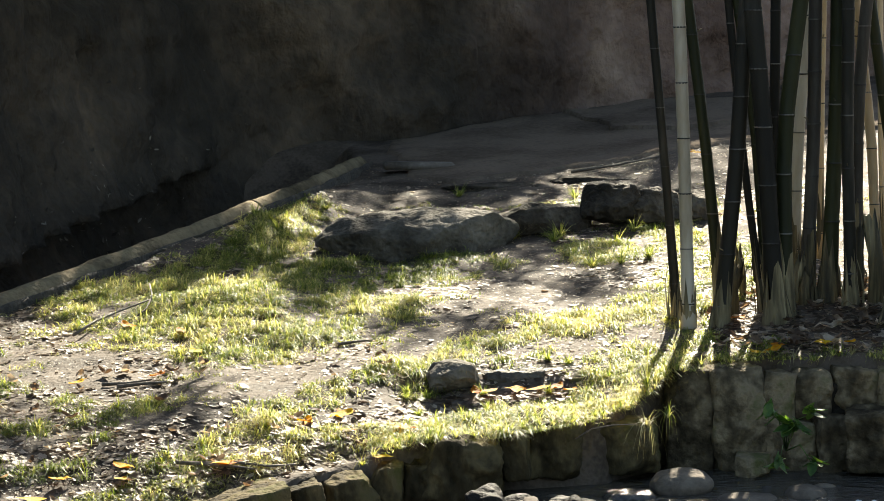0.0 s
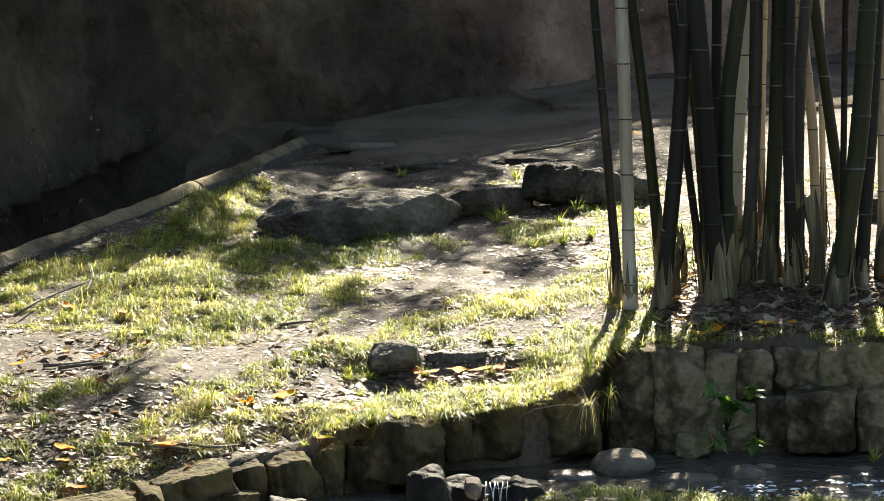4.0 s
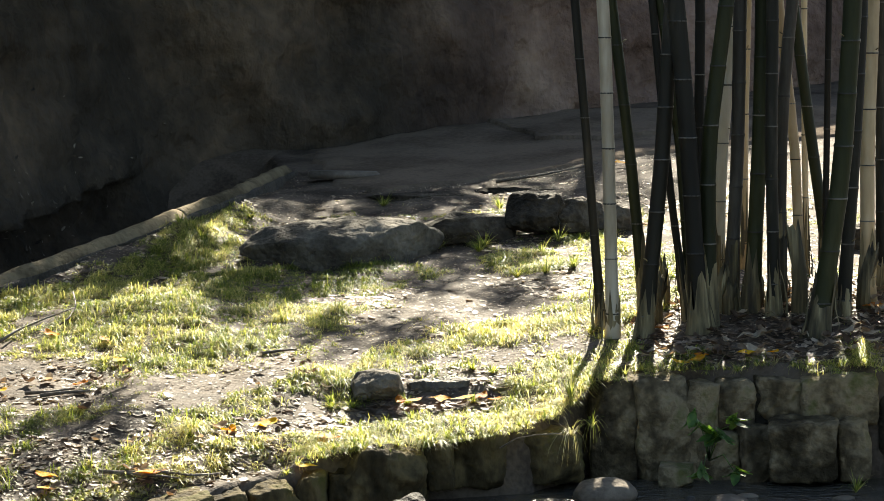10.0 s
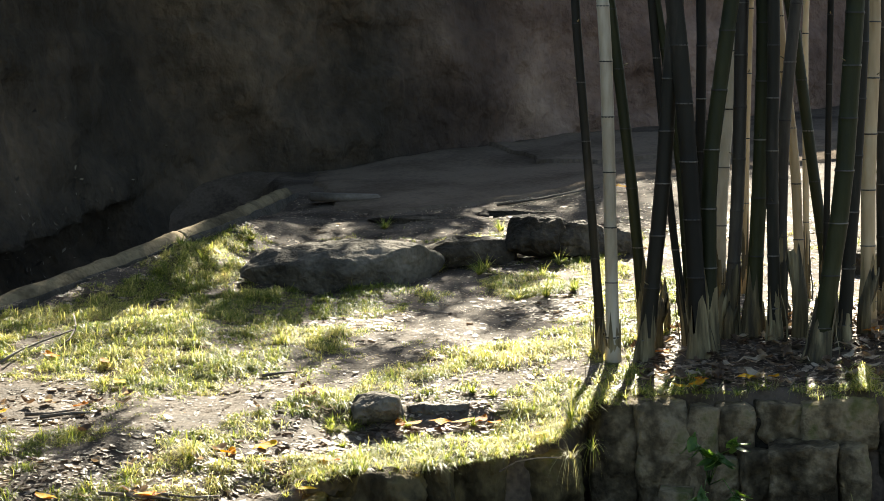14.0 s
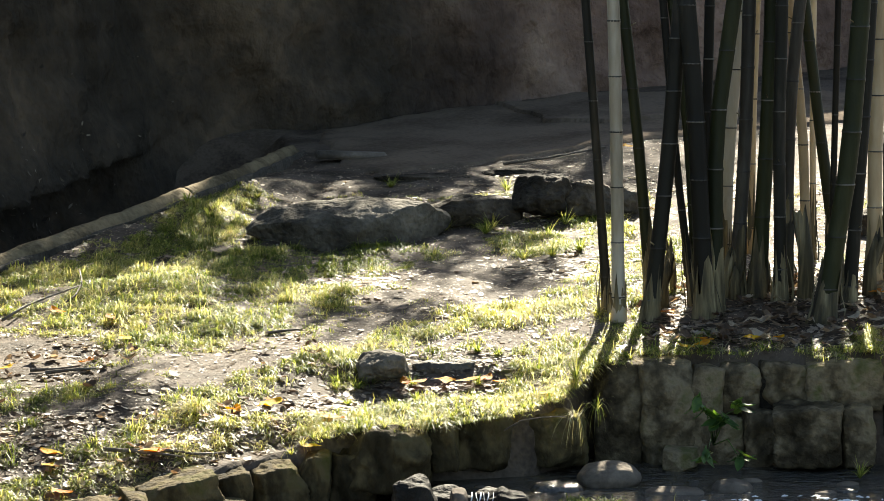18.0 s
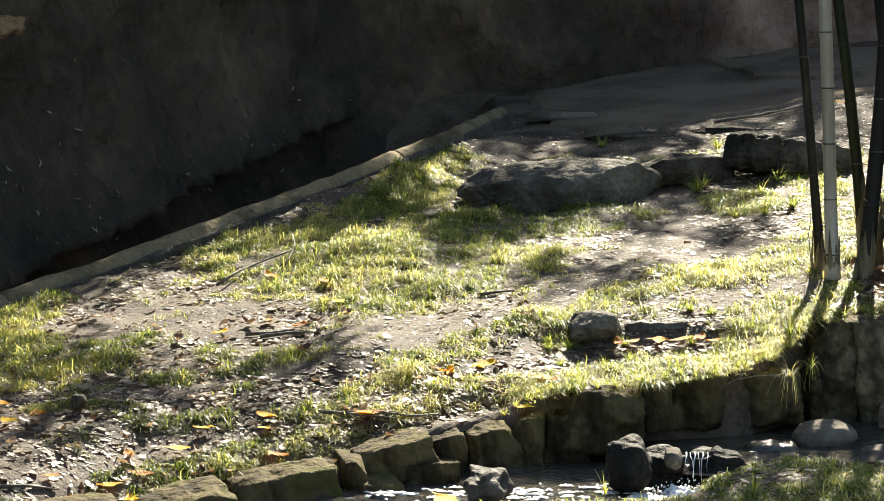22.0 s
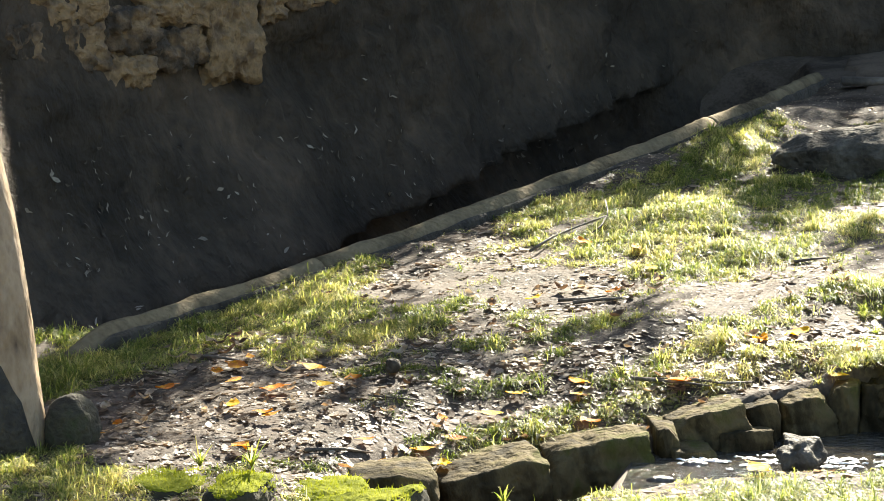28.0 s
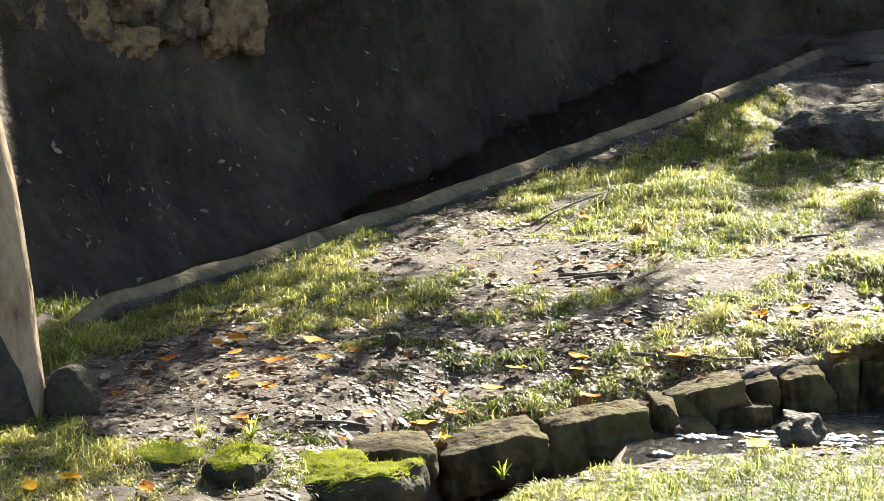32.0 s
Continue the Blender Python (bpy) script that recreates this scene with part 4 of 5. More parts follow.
def beam(points, wide, high, seed):
    """A long block with a flat top and worn edges, its top along the points."""
    bm = bmesh.new()
    shape = [(-0.5, -1), (-0.5, -0.5), (-0.48, -0.2), (-0.42, -0.09), (-0.28, -0.02), (-0.08, 0.0), (0.12, -0.03), (0.3, -0.09), (0.42, -0.17), (0.49, -0.27), (0.5, -0.5), (0.5, -1)]
    rings = []
    for i, p in enumerate(points):
        d = (points[min(i + 1, len(points) - 1)] - points[max(i - 1, 0)])
        side_way = Vector((d.y, -d.x, 0)).normalized()
        ring = []
        for u, v in shape:
            q = p + side_way * (u * wide - 0.01) + Vector((0, 0, v * high - 0.03 * (u + 0.5)))
            s = noise.noise(q * 3.1 + Vector((seed, 0, 0))) * 0.016 + noise.noise(q * 11.0) * 0.007
            ring.append(bm.verts.new(q + side_way * s * (1 if u > 0 else -1) + Vector((0, 0, s * 0.6))))
        rings.append(ring)
    for a, b in zip(rings, rings[1:]):
        for k in range(len(shape) - 1):
            bm.faces.new((a[k], a[k + 1], b[k + 1], b[k]))
    bm.faces.new(rings[0])
    bm.faces.new(rings[-1][::-1])
    bmesh.ops.recalc_face_normals(bm, faces=bm.faces[:])
    return bm


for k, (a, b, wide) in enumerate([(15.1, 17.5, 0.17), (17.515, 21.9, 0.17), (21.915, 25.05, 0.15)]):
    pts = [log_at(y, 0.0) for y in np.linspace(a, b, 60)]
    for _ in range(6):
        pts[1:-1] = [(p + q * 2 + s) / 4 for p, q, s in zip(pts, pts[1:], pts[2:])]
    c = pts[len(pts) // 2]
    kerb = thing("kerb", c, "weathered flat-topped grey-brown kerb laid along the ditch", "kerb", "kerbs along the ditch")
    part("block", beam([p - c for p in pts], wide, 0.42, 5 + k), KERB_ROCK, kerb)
    # dark strip on the lawn side: the kerb's shaded side put into its colour
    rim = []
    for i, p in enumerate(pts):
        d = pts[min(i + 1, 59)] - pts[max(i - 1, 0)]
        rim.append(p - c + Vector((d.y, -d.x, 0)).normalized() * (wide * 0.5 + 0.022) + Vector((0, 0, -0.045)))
    part("face_board", beam(rim, 0.035, 0.32, 8 + k), DARK_BARK, kerb, "dark strip along the lawn side, its shade put into the colour")

board = thing("timber_board", (-0.83, 24.5, h1(-0.83, 24.5) + 0.05), "old dark timber board lying on the shaded ground", "board")
bm = bmesh.new()
bmesh.ops.create_cube(bm, size=1)
bmesh.ops.scale(bm, vec=(0.62, 0.2, 0.07), verts=bm.verts)
bmesh.ops.bevel(bm, geom=bm.edges[:], offset=0.012, segments=2, affect="EDGES")
part("plank", bm, TIMBER, board)
board.rotation_euler = (0, 0.03, 0.12)

# ---- boulders on the lawn ----
stone("boulder", (-0.72, 20.5, 0.25), (1.55, 0.85, 0.42), 407, WORN_STONE, "long low grey boulder with a smooth worn top", "boulder", boxy=0.12, sub=6, rough=0.14, turn=0.1, taper=-0.05, fine=0.05, cuts=3).rotation_euler = (0.06, -0.03, 0.1)
for i, (x, y, z, w, d, hh, lb) in enumerate([
        (0.74, 21.1, 0.48, 0.5, 0.5, 0.32, "dark flat-topped boulder on the lawn"), (1.06, 21.2, 0.44, 0.5, 0.5, 0.3, "dark angular boulder with glinting top"),
        (1.38, 21.3, 0.42, 0.34, 0.5, 0.28, "dark rounded boulder at the end of the rock group"), (0.2, 21.05, 0.35, 0.85, 0.45, 0.26, "low dark slab of rock set in the lawn"),
        (-0.16, 23.4, 0.41, 1.0, 0.4, 0.12, "thin flat rock ledge on the path edge"),
        (0.84, 23.5, 0.45, 1.2, 0.4, 0.12, "thin flat rock ledge on the path edge"), (3.05, 19.7, 0.32, 0.4, 0.5, 0.4, "dark rounded rock beside the bamboo")]):
    stone("boulder", (x, y, z), (w, d, hh), 410 + i, DARK_STONE, lb, "boulder", "boulders on the lawn", boxy=0.5, sub=5, rough=0.14, turn=0.3 * math.sin(i * 2.3), taper=0.08, fine=0.1, cuts=6)
stone("step_stone", (-0.36, 16.2, -0.16), (0.33, 0.4, 0.24), 436, WORN_STONE, "worn grey stone half sunk in the grass", "stone", "step stones", boxy=0.4, rough=0.1, sub=5, fine=0.06, cuts=5)
stone("step_stone", (0.0, 16.3, -0.2), (0.44, 0.34, 0.18), 431, MID_STONE, "long flat grey stone forming a low step", "stone", "step stones", boxy=0.7, rough=0.12, sub=5, fine=0.08, cuts=5)
stone("step_stone", (0.33, 16.28, -0.24), (0.26, 0.3, 0.18), 432, KERB_STONE, "low mossy stone at the end of the step", "stone", "step stones", boxy=0.6, rough=0.14, sub=5, fine=0.08, cuts=5)
stone("small_rock", (-4.52, 13.4, -0.46), (0.29, 0.3, 0.36), 437, MOSS_STONE, "small dark rock at the foot of the tree", "stone", boxy=0.1, rough=0.06, sub=5, fine=0.06)
stone("small_rock", (-3.1, 14.62, -0.33), (0.09, 0.09, 0.09), 433, DARK_STONE, "small dark stone among dead leaves", "stone", boxy=0.4, sub=3)

# ---- bamboo ----
bamboo = thing("bamboo_clump", (1.9, 17.5, h1(1.9, 17.5)), "clump of black, olive and straw-coloured bamboo culms", "bamboo")
BASE = Vector(bamboo.location)
rnd = random.Random(21)
for i, (bx, by, mx, mz, tx, tz, r, col) in enumerate(CULMS + MORE_CULMS):
    z0 = h1(bx, by)
    ctrl = [Vector((bx, by, z0 - 0.05)), Vector((mx, by + 0.02, mz)), Vector((tx, by + 0.05, tz))]
    lean = (ctrl[2] - ctrl[1]) / (tz - mz)
    topz = 5.6 + rnd.uniform(-0.6, 0.6)
    ctrl.append(ctrl[2] + lean * (topz - tz) + Vector((rnd.uniform(-0.3, 0.3), rnd.uniform(-0.2, 0.2), 0)))

    def culm_at(z):
        for a, b in zip(ctrl, ctrl[1:]):
            if z <= b.z:
                return a.lerp(b, (z - a.z) / (b.z - a.z))
        return ctrl[-1]

    gap = 0.31 + 5 * max(0, 0.04 - r) * rnd.uniform(0.4, 1.0) + rnd.uniform(0, 0.06)
    first = z0 + rnd.uniform(0.1, 0.25)
    nodes = []
    z = first
    while z < topz - 0.3:
        nodes.append(z)
        z += gap
    zs, rs = [ctrl[0].z], [r * 1.5]
    for z in nodes:
        for dz, k in ((-0.03, 1.0), (-0.012, 1.01), (-0.004, 1.05), (0.006, 1.04), (0.016, 0.98), (0.05, 0.99)):
            zs.append(z + dz)
            rs.append(r * k * (1.18 - 0.18 * min(1, (z - z0) / 0.35)) * (1 - 0.35 * max(0, (z - 2.5) / 3.5)))
    zs.append(topz)
    rs.append(r * 0.4)
    smooth_pts = []
    for z in zs:
        smooth_pts.append((culm_at(z - 0.2) + culm_at(z) * 2 + culm_at(z + 0.2)) / 4)
        smooth_pts[-1].z = z
    smooth_pts[0] = ctrl[0]
    culm = part("culm", tube([p - BASE for p in smooth_pts], rs, 12, True, 0.015, i), CULM[col], bamboo, {"pale": "pale grey weathered bamboo culm", "tan": "straw-coloured bamboo culm", "black": "black bamboo culm", "olive": "dark olive bamboo culm", "grey": "weathered grey bamboo culm"}[col])
    for z in nodes:
        if z > 2.6:
            break
        p = (culm_at(z - 0.2) + culm_at(z) * 2 + culm_at(z + 0.2)) / 4
        p.z = z
        rr = r * (1.18 - 0.18 * min(1, (z - z0) / 0.35))
        ring = part("node_ring", tube([p - BASE + Vector((0, 0, -0.0045)), p - BASE, p - BASE + Vector((0, 0, 0.0045))], [rr * 1.05, rr * 1.085, rr * 1.05], 12, False), NODE_RING, culm)
        if rnd.random() < 0.22:
            a = rnd.uniform(0, 6.28)
            d = Vector((math.cos(a), math.sin(a), 0.5))
            part("branch_stub", tube([p - BASE + d * rr * 0.9, p - BASE + d * (rr + rnd.uniform(0.015, 0.04))], [0.005, 0.003], 6), SHEATH, culm)

    lift = rnd.uniform(0.22, 0.5)
    p0, p1 = culm_at(z0) - BASE, culm_at(z0 + lift) - BASE
    flare = 1.7 if col in ("black", "olive", "grey") else 1.25
    bm = tube([p0 + Vector((0, 0, -0.06)), p0.lerp(p1, 0.2), p0.lerp(p1, 0.5), p1], [r * flare, r * (0.45 + 0.55 * flare), r * 1.2, r * 1.08], 14, False, 0.16, i)
    bm.verts.ensure_lookup_table()
    for v in bm.verts[-14:]:
        v.co.z += rnd.uniform(-0.22, 0.1)
    part("sheath", bm, SHEATH, culm, "ragged dry brown sheath round the foot")
    for k in range(rnd.choice((1, 2, 3))):
        a = rnd.uniform(3.3, 6.1)
        d, w = Vector((math.cos(a), math.sin(a), 0)), rnd.uniform(0.008, 0.018)
        u = Vector((-d.y, d.x, 0))
        low, top_z = p0 + d * r * (flare + 0.5), rnd.uniform(0.16, 0.42)
        bm = bmesh.new()
        rows_ = []
        for q in (0.0, 0.35, 0.7, 1.0):
            c = low.lerp(p0.lerp(p1, top_z / lift) + d * r * 1.25, q) + d * 0.025 * math.sin(q * 3.1) * rnd.uniform(-0.5, 1.0)
            c.z = p0.z + top_z * q - 0.01
            rows_.append([bm.verts.new(c + u * w * (1.1 - q) * e + d * (0.004 if e == 0 else 0)) for e in (-1, 0, 1)])
        for a_, b_ in zip(rows_, rows_[1:]):
            for e in (0, 1):
                bm.faces.new((a_[e], a_[e + 1], b_[e + 1], b_[e]))
        part("sheath", bm, SHEATH, culm, "peeling strip of dry sheath")

# cut and broken old shoots at the foot
for k, (x, y, hh, r) in enumerate([(1.66, 17.35, 0.34, 0.045), (1.74, 17.25, 0.28, 0.04), (1.58, 17.3, 0.22, 0.03), (2.12, 17.2, 0.42, 0.04), (2.22, 17.05, 0.5, 0.045), (2.0, 17.3, 0.3, 0.03),
                                   (2.42, 17.0, 0.3, 0.04), (1.36, 17.2, 0.3, 0.03), (2.62, 17.1, 0.36, 0.04), (1.8, 17.2, 0.2, 0.035), (1.45, 17.6, 0.3, 0.02), (2.9, 17.2, 0.4, 0.04)]):
    z0 = h1(x, y)
    bm = tube([Vector((x, y, z0 - 0.05)) - BASE, Vector((x, y, z0 + hh * 0.5)) - BASE, Vector((x + 0.06 * math.sin(k), y, z0 + hh)) - BASE], [r * 1.25, r, r * 0.9], 12, False)
    bm.verts.ensure_lookup_table()
    for v in bm.verts[-12:]:
        v.co.z += rnd.uniform(-0.09, 0.07)
    bmesh.ops.solidify(bm, geom=bm.faces[:], thickness=0.006)
    part("broken_shoot", bm, SHEATH, bamboo, "ragged dry broken shoot")


def leaf_cloud(centers, size, rng):
    """Arrays of small folded leaves about given points (x, y, z, rx, ry, rz)."""
    V, T = [], []
    for x, y, z, rx, ry, rz, n in centers:
        g = rng.normal(size=(n, 3))
        g /= np.linalg.norm(g, axis=1)[:, None]
        g *= rng.random((n, 1)) ** 0.45
        p = g * (rx, ry, rz) + (x, y, z)
        V.append(p)
    P = np.concatenate(V)
    n = len(P)
    d = rng.normal(size=(n, 3)) * (1, 1, 0.6)
    d /= np.linalg.norm(d, axis=1)[:, None]
    e = np.cross(d, rng.normal(size=(n, 3)))
    e /= np.linalg.norm(e, axis=1)[:, None]
    L = size * rng.uniform(0.6, 1.3, (n, 1))
    verts = np.stack([P, P + d * L * 0.5 + e * L * 0.2, P + d * L, P + d * L * 0.5 - e * L * 0.2], 1).reshape(-1, 3)
    b = np.arange(n)[:, None] * 4
    return verts, np.concatenate([b + [0, 1, 2], b + [0, 2, 3]])


rng = np.random.default_rng(31)
centers = []
for (bx, by, mx, mz, tx, tz, r, col) in CULMS + MORE_CULMS:
    for k in range(3):
        centers.append((tx + rng.uniform(-0.5, 0.5), by + rng.uniform(-0.3, 0.6), rng.uniform(3.6, 6.2), 0.5, 0.5, 0.45, 130))
v, t = leaf_cloud(centers, 0.15, rng)
tagged(part("foliage", tri_mesh("foliage", v - np.array(BASE), t, CROWN), None, bamboo), "narrow green bamboo leaves", kind="stuff")

# ---- unseen trees added on the bank behind, so that their crowns shade the lawn ----
rng = np.random.default_rng(77)
TREES = [(-3.6, 29.0), (-0.6, 31.0), (2.4, 32.5), (5.2, 34.0), (-7.0, 24.0)]
crowns = [[] for _ in TREES]
# each clump is set sunward of a patch that is to lie in shade
for (x, y, rx, ry, thick) in SHADE + LAWN_SHADE + FAR_SHADE:
    z = h1(x, y)
    reach = 9.2 + 1.2 * math.sin(x * 3 + y)
    c = Vector((x, y, z)) + TO_SUN * reach
    area = math.pi * rx * ry * math.sin(SUN_EL)
    k = min(range(len(TREES)), key=lambda i: (TREES[i][0] - c.x) ** 2 + (TREES[i][1] - c.y) ** 2)
    crowns[k].append((c.x, c.y, c.z, rx, max(0.3, ry * 0.75), max(0.25, ry * 0.5), int(40 + area * thick)))
for (tx, ty), clumps in zip(TREES, crowns):
    z0 = h1(tx, ty) - 0.1
    tree = thing("tree", (tx, ty, z0), "unseen leafy tree added on the bank above the rock wall for its shade", "tree", "trees above the wall")
    O = Vector((tx, ty, z0))
    top = Vector((rng.uniform(-0.3, 0.3), rng.uniform(-0.6, 0.0), 5.2))
    part("trunk", tube([(0, 0, 0), (0.05, -0.05, 1.5), top * 0.6, top], [0.2, 0.16, 0.13, 0.08], 10, True, 0.06, 3), DARK_BARK, tree)
    for c in clumps:
        p = Vector(c[:3]) - O
        start = top * rng.uniform(0.55, 0.95)
        mid = start.lerp(p, 0.5) + Vector((0, 0, 0.3))
        part("limb", tube([start, mid, p], [0.055, 0.035, 0.012], 7), DARK_BARK, tree)
    extra = [(tx + rng.uniform(-1, 1), ty + 4 + rng.uniform(-0.6, 1.4), z0 + 5.0 + rng.uniform(0, 1.6), 0.9, 0.9, 0.7, 500) for _ in range(4)]
    v, t = leaf_cloud(clumps + extra, 0.17, rng)
    tagged(part("crown", tri_mesh("crown", v - np.array(O), t, CROWN), None, tree), kind="stuff")

# ---- tree beside the left end ----
leaning = thing("tree", (-4.87, 13.35, h1(-4.87, 13.35) - 0.05), "leaning tree trunk with peeling tan bark and a dark scorched foot", "tree")
O = Vector(leaning.location)
rel = [(0.0, 0, 0), (0.0, 0, 0.2), (-0.015, 0.0, 0.42), (-0.03, 0.02, 0.7), (-0.06, 0.03, 1.0), (-0.1, 0.04, 1.25), (-0.2, 0.04, 1.8), (-0.34, 0.05, 2.6), (-0.6, 0.1, 4.5), (-0.8, 0.2, 6.5)]
part("trunk", tube(rel, [0.225, 0.215, 0.205, 0.2, 0.19, 0.185, 0.175, 0.16, 0.13, 0.08], 20, True, 0.07, 2), BARK, leaning)
bm = tube([(0.025, -0.1, 0.0), (0.0, -0.1, 0.2), (-0.035, -0.095, 0.36), (-0.07, -0.09, 0.5), (-0.13, -0.08, 0.6), (-0.19, -0.07, 0.66)], [0.2, 0.185, 0.172, 0.16, 0.14, 0.1], 22, True, 0.14, 7)
part("scorched_foot", bm, DARK_BARK, leaning, "dark scorched bark")
rng = np.random.default_rng(5)
n = 2600
hz = rng.uniform(1.05, 2.3, n)
spine_x = -0.10 - 0.11 * (hz - 1.05) - 0.02
ang = rng.uniform(-1.2, 1.9, n)
P = np.stack([spine_x + 0.17 * np.cos(ang) * np.clip((hz - 0.95) * 3, 0.35, 1), 0.16 + 0.12 * np.sin(ang), hz], 1)
D = np.stack([np.cos(ang), np.sin(ang), -0.5 + 0.3 * rng.normal(size=n)], 1) + 0.25 * rng.normal(size=(n, 3))
D /= np.linalg.norm(D, axis=1)[:, None]
L = rng.uniform(0.03, 0.08, (n, 1))
U = np.cross(D, [0, 0.3, 1.0])
U /= np.linalg.norm(U, axis=1)[:, None]
v = np.stack([P - U * 0.0012, P + U * 0.0012, P + D * L + [0, 0, -0.012]], 1).reshape(-1, 3)
tagged(part("bristles", tri_mesh("bristles", v, np.arange(n * 3).reshape(-1, 3), FIBRE), None, leaning), "pale bristly fibres catching the sun", kind="stuff")
part("fibre_core", tube([(-0.13, 0.16, 1.05), (-0.16, 0.16, 1.25), (-0.21, 0.16, 1.7), (-0.27, 0.16, 2.3)], [0.05, 0.13, 0.16, 0.16], 14, True, 0.1, 9), DARK_BARK, leaning, "dark fibrous core")
v, t = leaf_cloud([(-5.4 + rng.uniform(-1, 1), 13.6 + rng.uniform(-0.8, 0.8), 6.2 + rng.uniform(-0.5, 1), 0.9, 0.9, 0.6, 350) for _ in range(5)], 0.16, rng)
tagged(part("crown", tri_mesh("crown", v - np.array(O), t, CROWN), None, leaning), kind="stuff")

# ---- grass ----


def patches(table, x, y):
    w = np.zeros(np.shape(x))
    for ex, ey, rx, ry, k in table:
        w = np.maximum(w, k * np.exp(-(((x - ex) / rx) ** 2 + ((y - ey) / ry) ** 2) ** 1.5))
    return w


def strips(table, x, y):
    w = np.zeros(np.shape(x))
    for pts, deep, k in table:
        fade = step(x, pts[0][0] - 0.3, pts[0][0]) * step(x, pts[-1][0] + 0.3, pts[-1][0])
        w = np.maximum(w, k * fade * np.exp(-((y - along(pts, x)) / deep) ** 4))
    return w


def cover(x, y):
    """How much grass grows at a place, 0 to 1."""
    e, nr = along(EDGE, x), along(NEAR, x)
    wx, wy = x + 0.25 * (octaves(x * 2, y * 1.5, 65) - 0.5), y + 0.5 * (octaves(x * 2, y * 1.5, 67) - 0.5)
    g = strips(KERB_STRIPS + LAWN_STRIPS + BANK_STRIPS, wx, wy)
    g = np.maximum(g, patches(TUFTS + BANK_TUFTS, wx, wy))
    g = 0.33 + 0.64 * g - 0.48 * np.clip(patches(BARE + BARE_SOIL, wx, wy), 0, 1) * (1 - 0.75 * np.clip(g, 0, 1))
    g = g - 0.9 * np.exp(-(side(LEAFY, wx, wy) / 0.15) ** 4) - 0.8 * np.exp(-(side(LEAFY_LOW, wx, wy) / 0.13) ** 4)
    g = g + 0.35 * (octaves(x * 1.7, y * 1.3, 71, 3) - 0.5) + 0.75 * (octaves(x * 5.5, y * 4.2, 81, 2) - 0.5) + 0.45 * (octaves(x * 15, y * 11, 87, 2) - 0.5)
    lag = 0.02 + 0.26 * step(x, -0.5, -0.9)
    g = np.maximum(g, 1.0 * np.exp(-((y - e - lag - 0.14 - 0.06 * np.sin(x * 3)) / 0.25) ** 4) * (x > -2.9) * (x < 0.95))
    g = np.where((y < e + lag) & (y > e - 0.3) & (x > -2.85) & (x < -0.7), 0, g)
    near_side = (y < middle(x)) & (x > -2.6)
    g = np.where(near_side, 0.64 + 0.9 * (octaves(x * 3, y * 3, 91) - 0.5), g)
    g = np.where((y > nr - 0.06) & (y < e - 0.26) & (x > -2.85), 0, g)
    s = side(LOG_AXIS, x, y)
    g = np.where((s > -0.06) & (y > 16.3), 0, g)
    g = np.where(side(WALL, x, y) > -1.0, 0, g)
    for bx, by, bz, bw, bd, bh in MOSSY:
        g = np.where(((x - bx) / bw) ** 2 + ((y - by) / bd) ** 2 < 0.24, 0, g)
    g = np.where((x < -2.7) & (y < 12.9), np.maximum(g, 0.5 + 0.8 * (octaves(x * 3, y * 3, 95) - 0.5)), g) * np.where((np.abs(x + 0.7) < 0.62) & (np.abs(y - 20.5) < 0.35), 0, 1)
    g = g * step(y, 24.0, 22.0)
    return np.clip((g - 0.38) * 2.0, 0, 1)


def blades(name, n, seed, xr, yr, length, width, mat, label, dens=cover, lie=1.0):
    r = np.random.default_rng(seed)
    x, y = r.uniform(*xr, n), r.uniform(*yr, n)
    c = dens(x, y)
    keep = r.random(n) < c
    x, y, c = x[keep], y[keep], c[keep]
    # gather into tufts
    k = 5.5
    tx = (np.floor(x * k) + hash2(np.floor(x * k), np.floor(y * k), 1)) / k
    ty = (np.floor(y * k) + hash2(np.floor(x * k), np.floor(y * k), 2)) / k
    pull = 0.6 * r.random(len(x))
    x, y = x + (tx - x) * pull, y + (ty - y) * pull
    e = along(EDGE, x)
    far_side = y > middle(x)
    z = height(x, np.where(far_side & (x > -2.8), np.maximum(y, e + 0.06), y))
    tall = (0.45 + 1.1 * octaves(x * 2.2, y * 2.2, 15)) * (0.45 + 0.65 * c) * (0.6 + 0.8 * hash2(np.floor(tx * 50), np.floor(ty * 50), 4))
    L = (length * r.uniform(0.45, 1.3, len(x)) * tall)[:, None]
    a = r.uniform(0, 2 * np.pi, len(x))
    out = np.stack([np.cos(a), np.sin(a), np.zeros_like(a)], 1)
    u = np.stack([-np.sin(a), np.cos(a), np.zeros_like(a)], 1) * width * r.uniform(0.6, 1.35, (len(x), 1))
    b = np.clip(r.normal(1.3, 0.45, (len(x), 1)) * lie, 0.05, 1.7)
    p0 = np.stack([x, y, z - 0.012], 1)
    up = np.array([0, 0, 1.0])
    p1 = p0 + L * (up * (0.5 - 0.1 * b) + out * 0.22 * b)
    p2 = p0 + L * (up * (0.85 - 0.32 * b) + out * 0.55 * b)
    p3 = p0 + L * (up * (1.08 - 0.72 * b) + out * 0.9 * b) + r.normal(size=(len(x), 3)) * L * 0.12
    v = np.stack([p0 - u * 0.7, p0 + u * 0.7, p1 - u, p1 + u, p2 - u * 0.75, p2 + u * 0.75, p3], 1).reshape(-1, 3)
    i = np.arange(len(x))[:, None] * 7
    t = np.concatenate([i + q for q in ([0, 1, 3], [0, 3, 2], [2, 3, 5], [2, 5, 4], [4, 5, 6])])
    return tagged(new(name, tri_mesh(name, v, t, mat)), label, "grass", kind="stuff")


